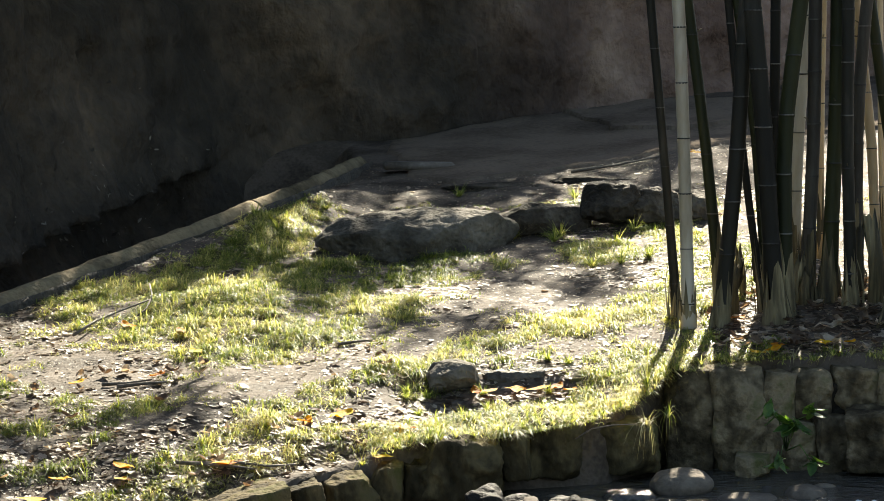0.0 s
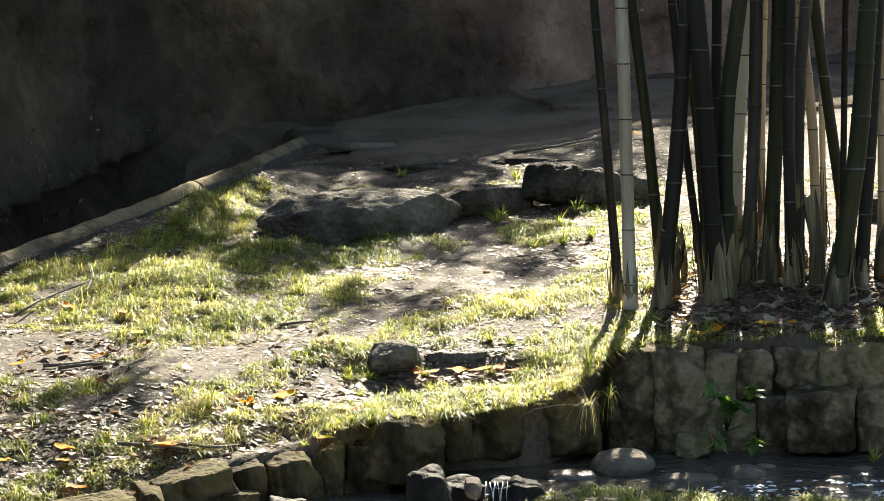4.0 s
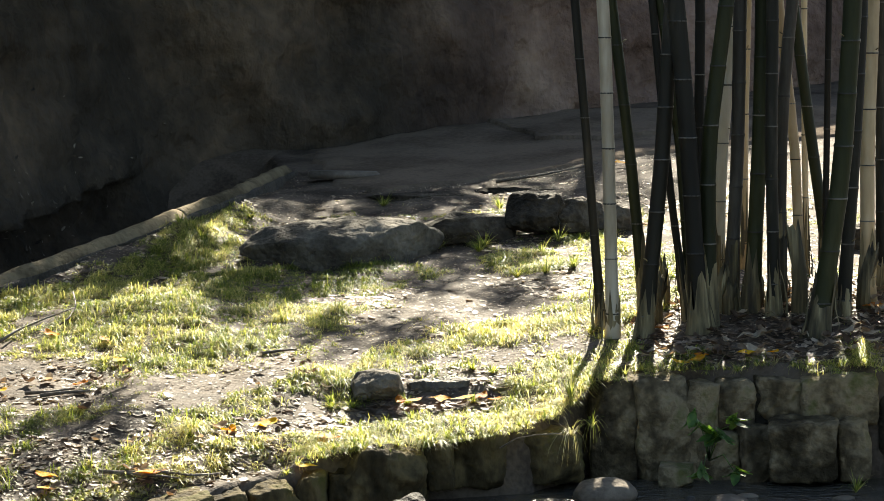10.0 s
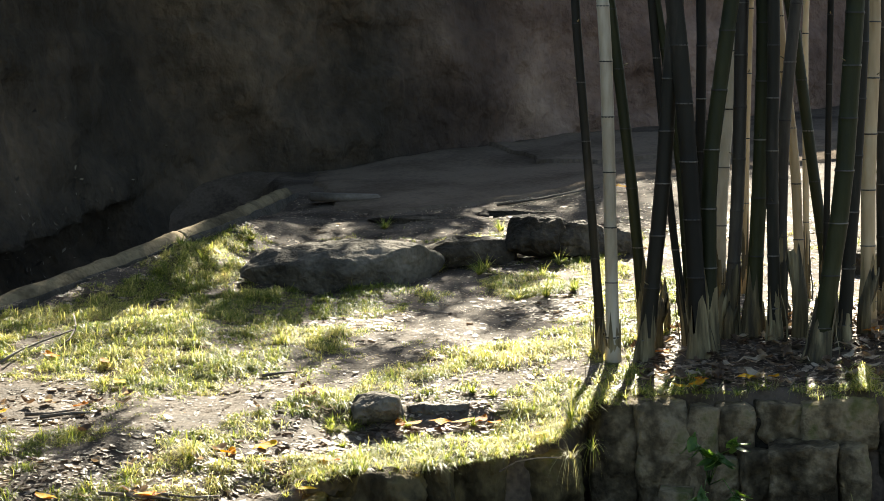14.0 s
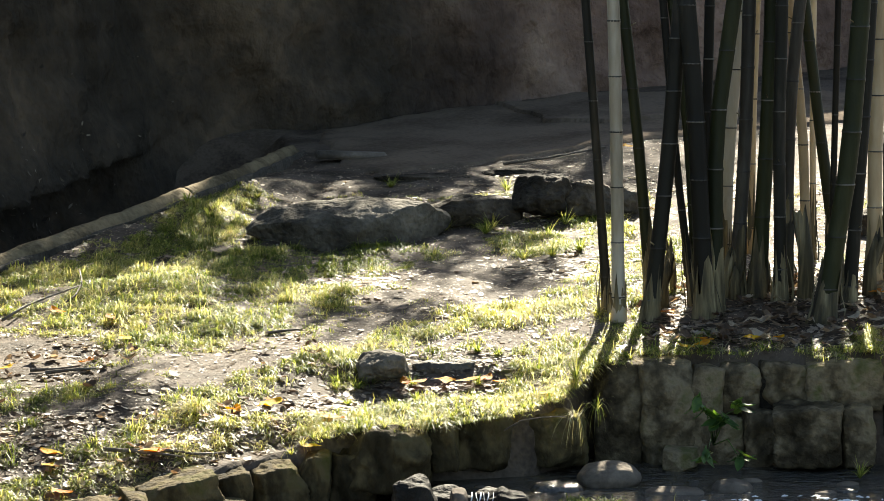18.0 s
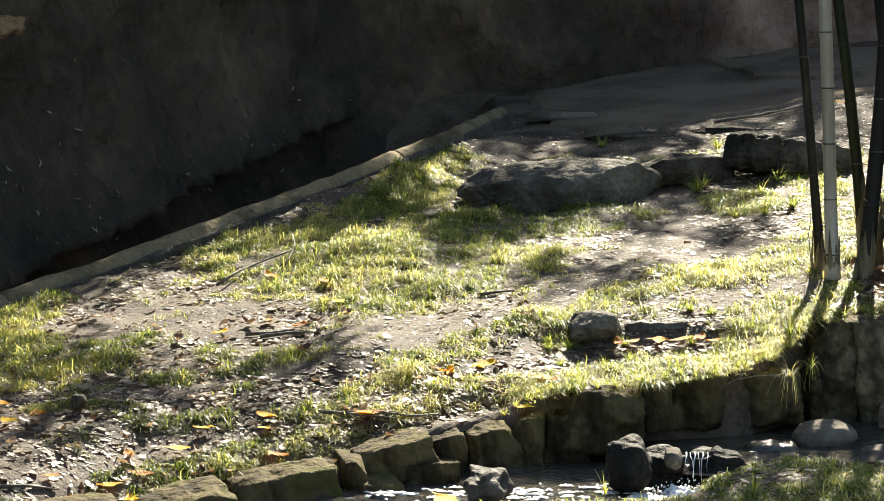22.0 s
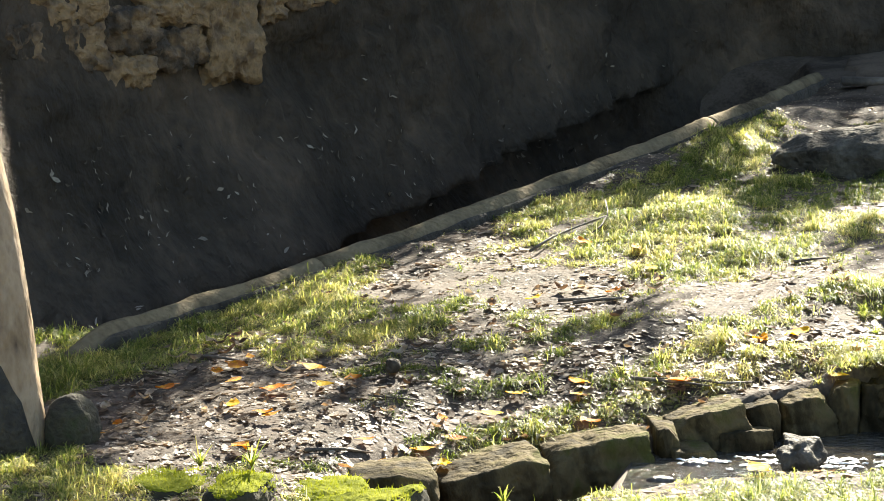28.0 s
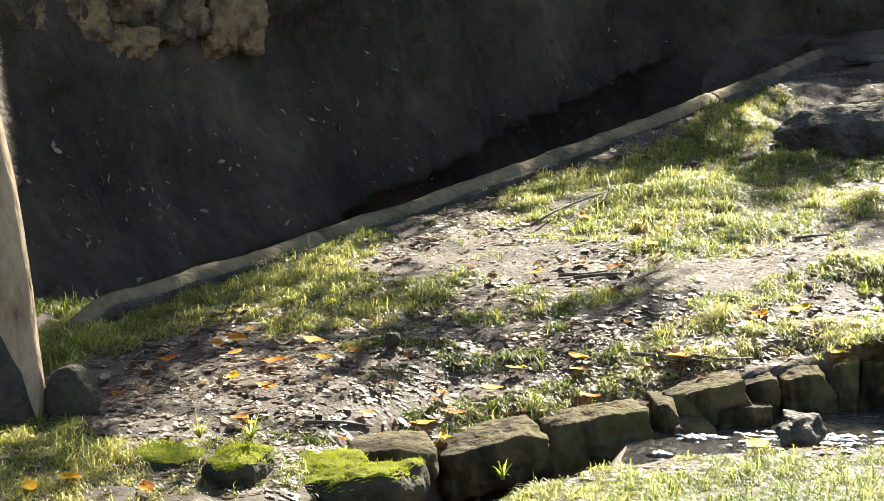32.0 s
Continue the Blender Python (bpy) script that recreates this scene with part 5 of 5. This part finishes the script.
blades("grass", 1250000, 101, (-6.6, 3.2), (11.3, 23.6), 0.066, 0.0024, GRASS, "patchy short green lawn grass, bright where the sun comes through")
blades("near_bank_grass", 60000, 102, (-2.9, 3.0), (10.8, 13.8), 0.08, 0.0026, GRASS, "green grass on the near stream bank",
       dens=lambda x, y: cover(x, y) * (y < middle(x)))
blades("dry_grass", 90000, 103, (-6.2, 3.2), (12.5, 22.0), 0.08, 0.0016, DRY_GRASS, "thin straw-coloured dead grass among the lawn", dens=lambda x, y: 0.5 * cover(x, y))

# ---- fallen leaves ----


def litter(name, n, seed, xr, yr, size, mat, label, dens):
    r = np.random.default_rng(seed)
    x, y = r.uniform(*xr, n), r.uniform(*yr, n)
    keep = r.random(n) < dens(x, y)
    x, y = x[keep], y[keep]
    n = len(x)
    eps = 0.05
    z = height(x, y)
    slope = np.stack([-(height(x + eps, y) - z) / eps * 0.6, -(height(x, y + eps) - z) / eps * 0.6, np.ones(n)], 1)
    z = z + r.uniform(0.002, 0.010, n)
    slope = np.clip(slope, -1.2, 1.2) + r.normal(size=(n, 3)) * 0.12 + np.array([0, -0.03, 0])
    slope /= np.linalg.norm(slope, axis=1)[:, None]
    a = r.uniform(0, 2 * np.pi, n)
    d = np.stack([np.cos(a), np.sin(a), np.zeros(n)], 1)
    d -= slope * np.sum(d * slope, 1)[:, None]
    d /= np.linalg.norm(d, axis=1)[:, None]
    w = np.cross(slope, d)
    L = (size * np.minimum(np.exp(r.normal(-0.15, 0.42, n)), 1.5))[:, None]
    W = L * r.uniform(0.16, 0.36, (n, 1))
    curl = L * r.uniform(0.0, 0.13, (n, 1))
    P = np.stack([x, y, z], 1)
    v = np.stack([P - d * L * 0.5 + slope * curl * 0.6, P - d * L * 0.12 + w * W + slope * curl * 0.5, P - d * L * 0.12 - w * W + slope * curl * 0.5, P - d * L * 0.05,
                  P + d * L * 0.25 + w * W * 0.8 + slope * curl * 0.4, P + d * L * 0.25 - w * W * 0.8 + slope * curl * 0.4, P + d * L * 0.55 + slope * curl], 1).reshape(-1, 3)
    b = np.arange(n)[:, None] * 7
    t = np.concatenate([b + k for k in ([0, 1, 3], [0, 3, 2], [1, 4, 3], [2, 3, 5], [3, 4, 6], [3, 6, 5])])
    return tagged(new(name, tri_mesh(name, v, t, mat)), label, "fallen leaves", kind="stuff")


def lawn_litter(x, y):
    e, nr = along(EDGE, x), along(NEAR, x)
    k = 0.05 + (0.2 * np.clip(patches(BARE, x, y), 0, 1) + 0.6 * np.clip(patches(BARE_SOIL, x, y), 0, 1)) * (y < 17.5) + 0.4 * (octaves(x * 1.9, y * 1.9, 111) > 0.58)
    k = np.maximum(k, 0.95 * np.exp(-(side(LEAFY, x, y) / 0.2) ** 4))
    k = np.maximum(k, 0.95 * np.exp(-(side(LEAFY_LOW, x, y) / 0.2) ** 4))
    k = np.where((x > 1.2) & (y > 15.7) & (y < 18.4), 0.9, k)
    k = np.where((x < -2.2) & (y < 16.2), 0.26 + 0.9 * (octaves(x * 1.3, y * 1.6, 117) - 0.25), k)
    k = np.where((y > nr - 0.02) & (y < e + 0.06) & (x > -1.8), 0, k)
    k = np.where(side(LOG_AXIS, x, y) > -0.1, 0, k) * (side(WALL, x, y) < -0.6)
    return np.clip(k, 0, 1) * step(y, 24.5, 21.0)


def wall_litter(n, seed, size):
    """Dead leaves caught on the flaring foot of the rock wall."""
    r = np.random.default_rng(seed)
    rows, cols = wall_grid.shape[:2]
    i = r.integers(2, 30, n)
    j = r.integers(2, cols - 2, n)
    P = wall_grid[i, j]
    ok = (P[:, 1] < 26.3) & (P[:, 1] > 12.0) & (r.random(n) < np.clip(0.5 - 0.42 * (P[:, 2] + 0.25), 0.05, 0.5)) & (octaves(P[:, 1] * 1.5, P[:, 2] * 2.5, 7) > 0.40)
    i, j, P = i[ok], j[ok], P[ok]
    n = len(P)
    A, B = wall_grid[i, j + 1] - P, wall_grid[i + 1, j] - P
    N = np.cross(A, B)
    N /= np.linalg.norm(N, axis=1)[:, None]
    P = P + A * r.random((n, 1)) + B * r.random((n, 1)) + N * 0.012
    N = N + r.normal(size=(n, 3)) * 0.35
    N /= np.linalg.norm(N, axis=1)[:, None]
    d = np.cross(N, r.normal(size=(n, 3)))
    d /= np.linalg.norm(d, axis=1)[:, None]
    w = np.cross(N, d)
    L = (size * np.minimum(np.exp(r.normal(-0.1, 0.45, n)), 1.6))[:, None]
    W = L * r.uniform(0.05, 0.24, (n, 1))
    c1, c2 = r.normal(size=(n, 1)) * 0.25, r.normal(size=(n, 1)) * 0.2
    v = np.stack([P - d * L * 0.5 + w * c1 * L, P - d * L * 0.15 + w * W, P - d * L * 0.1 - w * W * 0.8, P + d * L * 0.2 + w * W * 0.9 + N * L * 0.15, P + d * L * 0.25 - w * W + N * L * 0.1,
                  P + d * L * 0.5 + N * L * 0.25 + w * c2 * L], 1).reshape(-1, 3)
    b = np.arange(n)[:, None] * 6
    return v, np.concatenate([b + k for k in ([0, 2, 1], [1, 2, 4], [1, 4, 3], [3, 4, 5])])


v, t = wall_litter(17000, 202, 0.046)
tagged(new("bank_leaves", tri_mesh("bank_leaves", v, t, BANK_LEAF)), "pale dead leaves caught on the dark earth bank", "fallen leaves", kind="stuff")
litter("leaf_litter", 130000, 201, (-6.4, 3.3), (12.2, 24.5), 0.052, LITTER, "scattered grey and brown dead leaves on the ground", lawn_litter)


def leaf_bm(L, W, seed, lobes=0, curl=0.15):
    """A fallen leaf: folded along its rib, curled, with a stalk."""
    bm = bmesh.new()
    n = 7
    rnd = random.Random(seed)
    left, mid, right = [], [], []
    for i in range(n):
        q = i / (n - 1)
        w = W * math.sin(math.pi * (0.06 + 0.9 * q) ** 0.8) * (1 + (0.35 * math.sin(q * lobes * 3.1 + seed) if lobes else 0))
        z = curl * L * (4 * (q - 0.5) ** 2) * 0.5
        x = L * (q - 0.5)
        lift = curl * W * rnd.uniform(0.5, 1.6)
        left.append(bm.verts.new((x, w, z + lift)))
        mid.append(bm.verts.new((x, 0, z)))
        right.append(bm.verts.new((x, -w, z + lift * rnd.uniform(0.3, 1.3))))
    for i in range(n - 1):
        bm.faces.new((left[i], mid[i], mid[i + 1], left[i + 1]))
        bm.faces.new((mid[i], right[i], right[i + 1], mid[i + 1]))
    a = bm.verts.new((-L * 0.5 - L * 0.3, 0.003, 0.01))
    b = bm.verts.new((-L * 0.5 - L * 0.3, -0.003, 0.01))
    bm.faces.new((left[0], a, b, right[0]))
    return bm


def leaf_mesh(name, L, W, seed, mat, lobes=0, curl=0.2):
    me = bpy.data.meshes.new(name)
    bm = leaf_bm(L, W, seed, lobes, curl)
    bm.to_mesh(me)
    bm.free()
    me.materials.append(mat)
    me.shade_smooth()
    return me


def lay(name, me, x, y, rnd, lift=0.02, scale=1.0):
    ob = new(name, me)
    ob.location = (x, y, h1(x, y) + lift)
    ob.rotation_euler = (rnd.uniform(-0.02, 0.25), rnd.uniform(-0.12, 0.12), 0)
    ob.rotation_euler.rotate_axis("Z", rnd.uniform(0, 6.28))
    ob.scale = (scale,) * 3
    return ob


yellow_meshes = [leaf_mesh("yellow_leaf", 0.12, 0.035 + 0.006 * (k % 3), k, YELLOW, k % 3, 0.06 + 0.05 * (k % 4)) for k in range(7)]
rnd = random.Random(61)
for k, (x, y) in enumerate(YELLOW_A + YELLOW_B + [(-1.68, 13.5), (-1.58, 13.46), (-1.5, 13.5), (-1.62, 13.4), (-1.0, 13.0)]):
    ob = lay("fallen_leaf", yellow_meshes[k % 7], x, y, rnd, 0.04, rnd.uniform(0.7, 1.15))
    tagged(ob, "fallen yellow-orange leaf lying on the ground", "leaf", "yellow fallen leaves")
dry_meshes = [leaf_mesh("dead_leaf", 0.11, 0.022 + 0.006 * (k % 3), 30 + k, LEAF_PIECE, 0, 0.25 + 0.1 * (k % 4)) for k in range(7)]
litter_heap = thing("dead_leaves", (-2.5, 14.5, 0), "larger curled brown and grey dead leaves strewn over bare soil", "fallen leaves")
count = 0
while count < 300:
    x, y = (rnd.uniform(-4.6, -0.6), rnd.uniform(13.6, 16.6)) if count % 2 else (rnd.uniform(1.2, 2.8), rnd.uniform(15.9, 17.6))
    if y < float(along(EDGE, x)) + 0.1:
        continue
    ob = lay("leaf", dry_meshes[count % 7], x, y, rnd, 0.025, rnd.uniform(0.6, 1.0) if count % 2 else rnd.uniform(0.7, 1.3))
    ob.parent = litter_heap
    ob.location = Vector(ob.location) - Vector(litter_heap.location)
    count += 1

# ---- sticks ----


def stick(points, r, label, name="stick"):
    c = Vector(points[0])
    ob = thing(name, c, label, "stick", "sticks on the ground")
    rel = [Vector(p) - c for p in points]
    part("twig", tube(rel, [r * (1 - 0.55 * i / (len(rel) - 1)) for i in range(len(rel))], 7, True, 0.1, 3), TWIG, ob)
    return ob


def on_ground(xy, lift=0.015):
    return [(x, y, h1(x, y) + lift) for x, y in xy]


stick(on_ground([(-2.80, 17.55), (-2.70, 17.83), (-2.58, 18.04), (-2.39, 18.20)], 0.040), 0.011, "thin grey forked stick on the leaf litter")
stick(on_ground([(-2.38, 18.15), (-2.39, 17.95), (-2.43, 17.81)], 0.050), 0.008, "thin grey forked stick on the leaf litter")
stick(on_ground([(-2.50, 18.99), (-2.40, 18.35), (-2.37, 18.10)], 0.060), 0.007, "thin grey forked stick on the leaf litter")
stick(on_ground([(-2.33, 16.16), (-2.19, 16.20), (-2.04, 16.20)], 0.020), 0.013, "short dark stick lying in the grass")
stick(on_ground([(-1.08, 16.97), (-0.98, 17.00), (-0.87, 17.02)], 0.020), 0.011, "short dark stick lying in the grass")
stick(on_ground([(-1.75, 14.84), (-1.49, 14.76), (-1.32, 14.77), (-1.18, 14.83)], 0.030), 0.011, "thin dark stick among dead leaves")
stick(on_ground([(-1.83, 14.84), (-1.69, 14.81), (-1.53, 14.73), (-1.39, 14.73)], 0.030), 0.012, "thin bent twig among dead leaves")
stick(on_ground([(-2.43, 16.24), (-2.28, 16.23), (-2.14, 16.28)], 0.020), 0.012, "dark stick on the bare soil")
stick(on_ground([(-3.29, 13.35), (-3.13, 13.45), (-3.00, 13.57)], 0.020), 0.012, "dark stick on the bare soil")
stick(on_ground([(-3.14, 14.17), (-2.92, 14.29), (-2.75, 14.35)], 0.040), 0.006, "thin bent twig among dead leaves")
stick(on_ground([(-4.40, 15.15), (-4.21, 15.07), (-4.06, 14.98)], 0.020), 0.012, "dark stick on the bare soil")
stick(on_ground([(0.5, 23.9), (0.9, 24.1), (1.4, 24.4)], 0.02), 0.014, "long dark fallen branch on the shaded earth", "branch")

# ---- weeds and hanging grass ----
weed = thing("weed", (1.5, 15.27, -0.46), "broad-leaved green weed growing from the wall", "plant")
rnd = random.Random(12)
weed_leaf = [leaf_mesh("weed_leaf", 0.11, 0.027, 70 + k, WEED, 0, 0.2) for k in range(4)]
for k in range(7):
    a = rnd.uniform(2.6, 6.8)
    tip = Vector((0.13 * math.cos(a), -0.16 + 0.05 * math.sin(a), rnd.uniform(-0.05, 0.27)))
    part("stem", tube([(0, 0.05, 0.0), tip * 0.5 + Vector((0, 0, 0.08)), tip], [0.004, 0.003, 0.002], 5), WEED, weed)
    for j in range(5):
        ob = part("leaf", weed_leaf[(k + j) % 4], None, weed)
        b = rnd.uniform(0, 6.28)
        ob.location = tip + Vector((0.035 * math.cos(b), 0.03 * math.sin(b), rnd.uniform(-0.02, 0.02)))
        ob.rotation_euler = (rnd.uniform(-0.5, 0.5), rnd.uniform(0.1, 0.9), b)


def spray(name, at, n, length, mat, label, seed, spread=0.5, width=0.004, droop=1.0):
    """A tuft of long arching blades."""
    r = np.random.default_rng(seed)
    a = r.uniform(0, 6.28, n)
    L = length * r.uniform(0.5, 1.2, n)
    V, T = [], []
    for i in range(n):
        out = np.array([math.cos(a[i]), math.sin(a[i]), 0]) * spread * r.uniform(0.3, 1.2)
        u = np.array([-math.sin(a[i]), math.cos(a[i]), 0]) * width
        sag = r.uniform(0.2, 1.0) * droop
        base = len(V)
        for k in range(5):
            q = k / 4
            p = out * L[i] * q + np.array([0, 0, L[i] * (q - sag * q * q)]) + r.normal(size=3) * 0.0
            V += [p - u * (1.02 - q), p + u * (1.02 - q)]
            if k:
                o = base + 2 * k
                T += [(o - 2, o - 1, o + 1), (o - 2, o + 1, o)]
    ob = new(name, tri_mesh(name, np.array(V), np.array(T), mat))
    ob.location = at
    return tagged(ob, label, "grass")


spray("grass_tuft", (0.84, 15.12, -0.24), 34, 0.2, GRASS, "grass tuft hanging over the stone edge", 1, 0.7, 0.003, 2.0)
spray("grass_tuft", (0.72, 15.06, -0.28), 30, 0.22, DRY_GRASS, "dry grass tuft hanging over the stone edge", 2, 0.7, 0.003, 2.2)
spray("grass_tuft", (0.74, 15.5, -0.12), 14, 0.3, GRASS, "tall green grass tuft at the wall corner", 3, 0.5)
spray("grass_tuft", (-3.4, 12.72, -0.5), 26, 0.2, GRASS, "tall green grass tuft beside mossy boulders", 4, 0.5, 0.007)
spray("grass_tuft", (-3.65, 12.7, -0.5), 22, 0.18, GRASS, "tall green grass tuft beside mossy boulders", 5, 0.6, 0.006)
spray("grass_tuft", (-2.05, 11.95, -0.5), 16, 0.16, GRASS, "broad bright green grass tuft on the near bank", 6, 0.5, 0.008)
spray("grass_tuft", (0.45, 12.9, -0.5), 10, 0.28, GRASS, "tall green grass tuft on the near bank", 7, 0.3, 0.005)
spray("grass_tuft", (-0.25, 13.2, -0.55), 8, 0.2, GRASS, "thin green grass tuft on the near bank", 8, 0.3, 0.004)
spray("grass_tuft", (2.3, 15.2, -0.62), 40, 0.16, GRASS, "green grass tuft at the pool edge", 9, 0.7, 0.004)
for k, (x, y) in enumerate([(-0.62, 16.05), (-0.5, 15.98), (-0.18, 16.02), (0.2, 16.04), (0.42, 16.0), (0.55, 16.1), (0.2, 16.42), (0.32, 16.4), (-0.55, 16.3), (0.0, 20.75), (0.35, 20.75), (0.9, 20.75), (-0.55, 15.75), (-0.3, 15.72), (-0.15, 15.78), (0.15, 15.8), (0.33, 15.85), (-0.62, 15.95), (0.55, 19.4), (0.75, 19.35), (0.95, 19.5), (0.3, 20.6), (0.75, 20.3), (1.25, 20.6), (1.6, 20.2), (-2.0, 21.6), (-1.8, 21.2), (-1.5, 22.2), (0.5, 22.6), (-0.45, 23.0), (2.6, 21.0)]):
    spray("grass_tuft", (x, y, h1(x, y) - 0.01), 90, 0.17 if y > 17 else 0.11, GRASS, "dense green grass tuft on bare soil", 20 + k, 0.75, 0.0035)
rnd = random.Random(90)
for k in range(16):
    x = 0.95 + 0.105 * k + rnd.uniform(-0.03, 0.03)
    y = float(along(EDGE, x)) - rnd.uniform(0.12, 0.24)
    spray("grass_tuft", (x, y, h1(x, y + 0.35) - 0.0), 26, 0.12, GRASS if k % 3 else DRY_GRASS, "short grass fringe hanging over the wall top", 60 + k, 0.8, 0.0026, 1.5)
for k in range(26):
    x = -0.85 + 0.066 * k + rnd.uniform(-0.04, 0.04)
    y = float(along(EDGE, x)) - rnd.uniform(0.1, 0.2)
    spray("grass_tuft", (x, y, h1(x, y + 0.3) + 0.0), 34, 0.11, GRASS, "short grass fringe hanging over the edging stones", 90 + k, 0.8, 0.0026, 1.3)
stick([(0.33, 14.98, -0.33), (0.42, 14.95, -0.27), (0.53, 14.95, -0.25), (0.66, 14.98, -0.25)], 0.005, "pale arching dry stem over the pool")

# tan blocks of rock high on the wall
outcrop = thing("rock_outcrop", (-5.6, 19.4, 1.3), "weathered ochre rock blocks standing out of the dark wall", "rock")
for k, (u, z, w, hh) in enumerate([(19.92, 1.23, 0.64, 0.72), (19.32, 1.49, 0.79, 0.33), (18.79, 1.33, 0.65, 0.32), (18.23, 1.20, 0.68, 0.40), (18.21, 1.55, 0.77, 0.31), (19.30, 1.19, 0.66, 0.31), (20.36, 1.43, 0.35, 0.27), (20.84, 1.47, 0.70, 0.20), (18.34, 0.93, 0.56, 0.25), (18.76, 1.06, 0.54, 0.27), (17.75, 1.21, 0.39, 0.45)]):
    ob = part("block", stone_bm((w * 1.15, 0.3, hh * 1.15), 700 + k, 0.85, 5, 0.2, 0.25, cuts=5), TAN_ROCK, outcrop)
    ob.location = Vector((-6.55 + 0.404 * (u - 16.8) - 0.13, u, z)) - outcrop.location
    ob.rotation_euler = (0.05, 0.06 * math.sin(k), 1.18)

# crumbs of bark and leaf over the bare soil
litter("soil_crumbs", 120000, 203, (-6.2, 3.3), (12.4, 25.0), 0.016, LITTER, "crumbs of bark, grit and leaf on the bare soil", lambda x, y: 0.75 * (side(LOG_AXIS, x, y) < -0.1) * (y > along(EDGE, x) + 0.1))
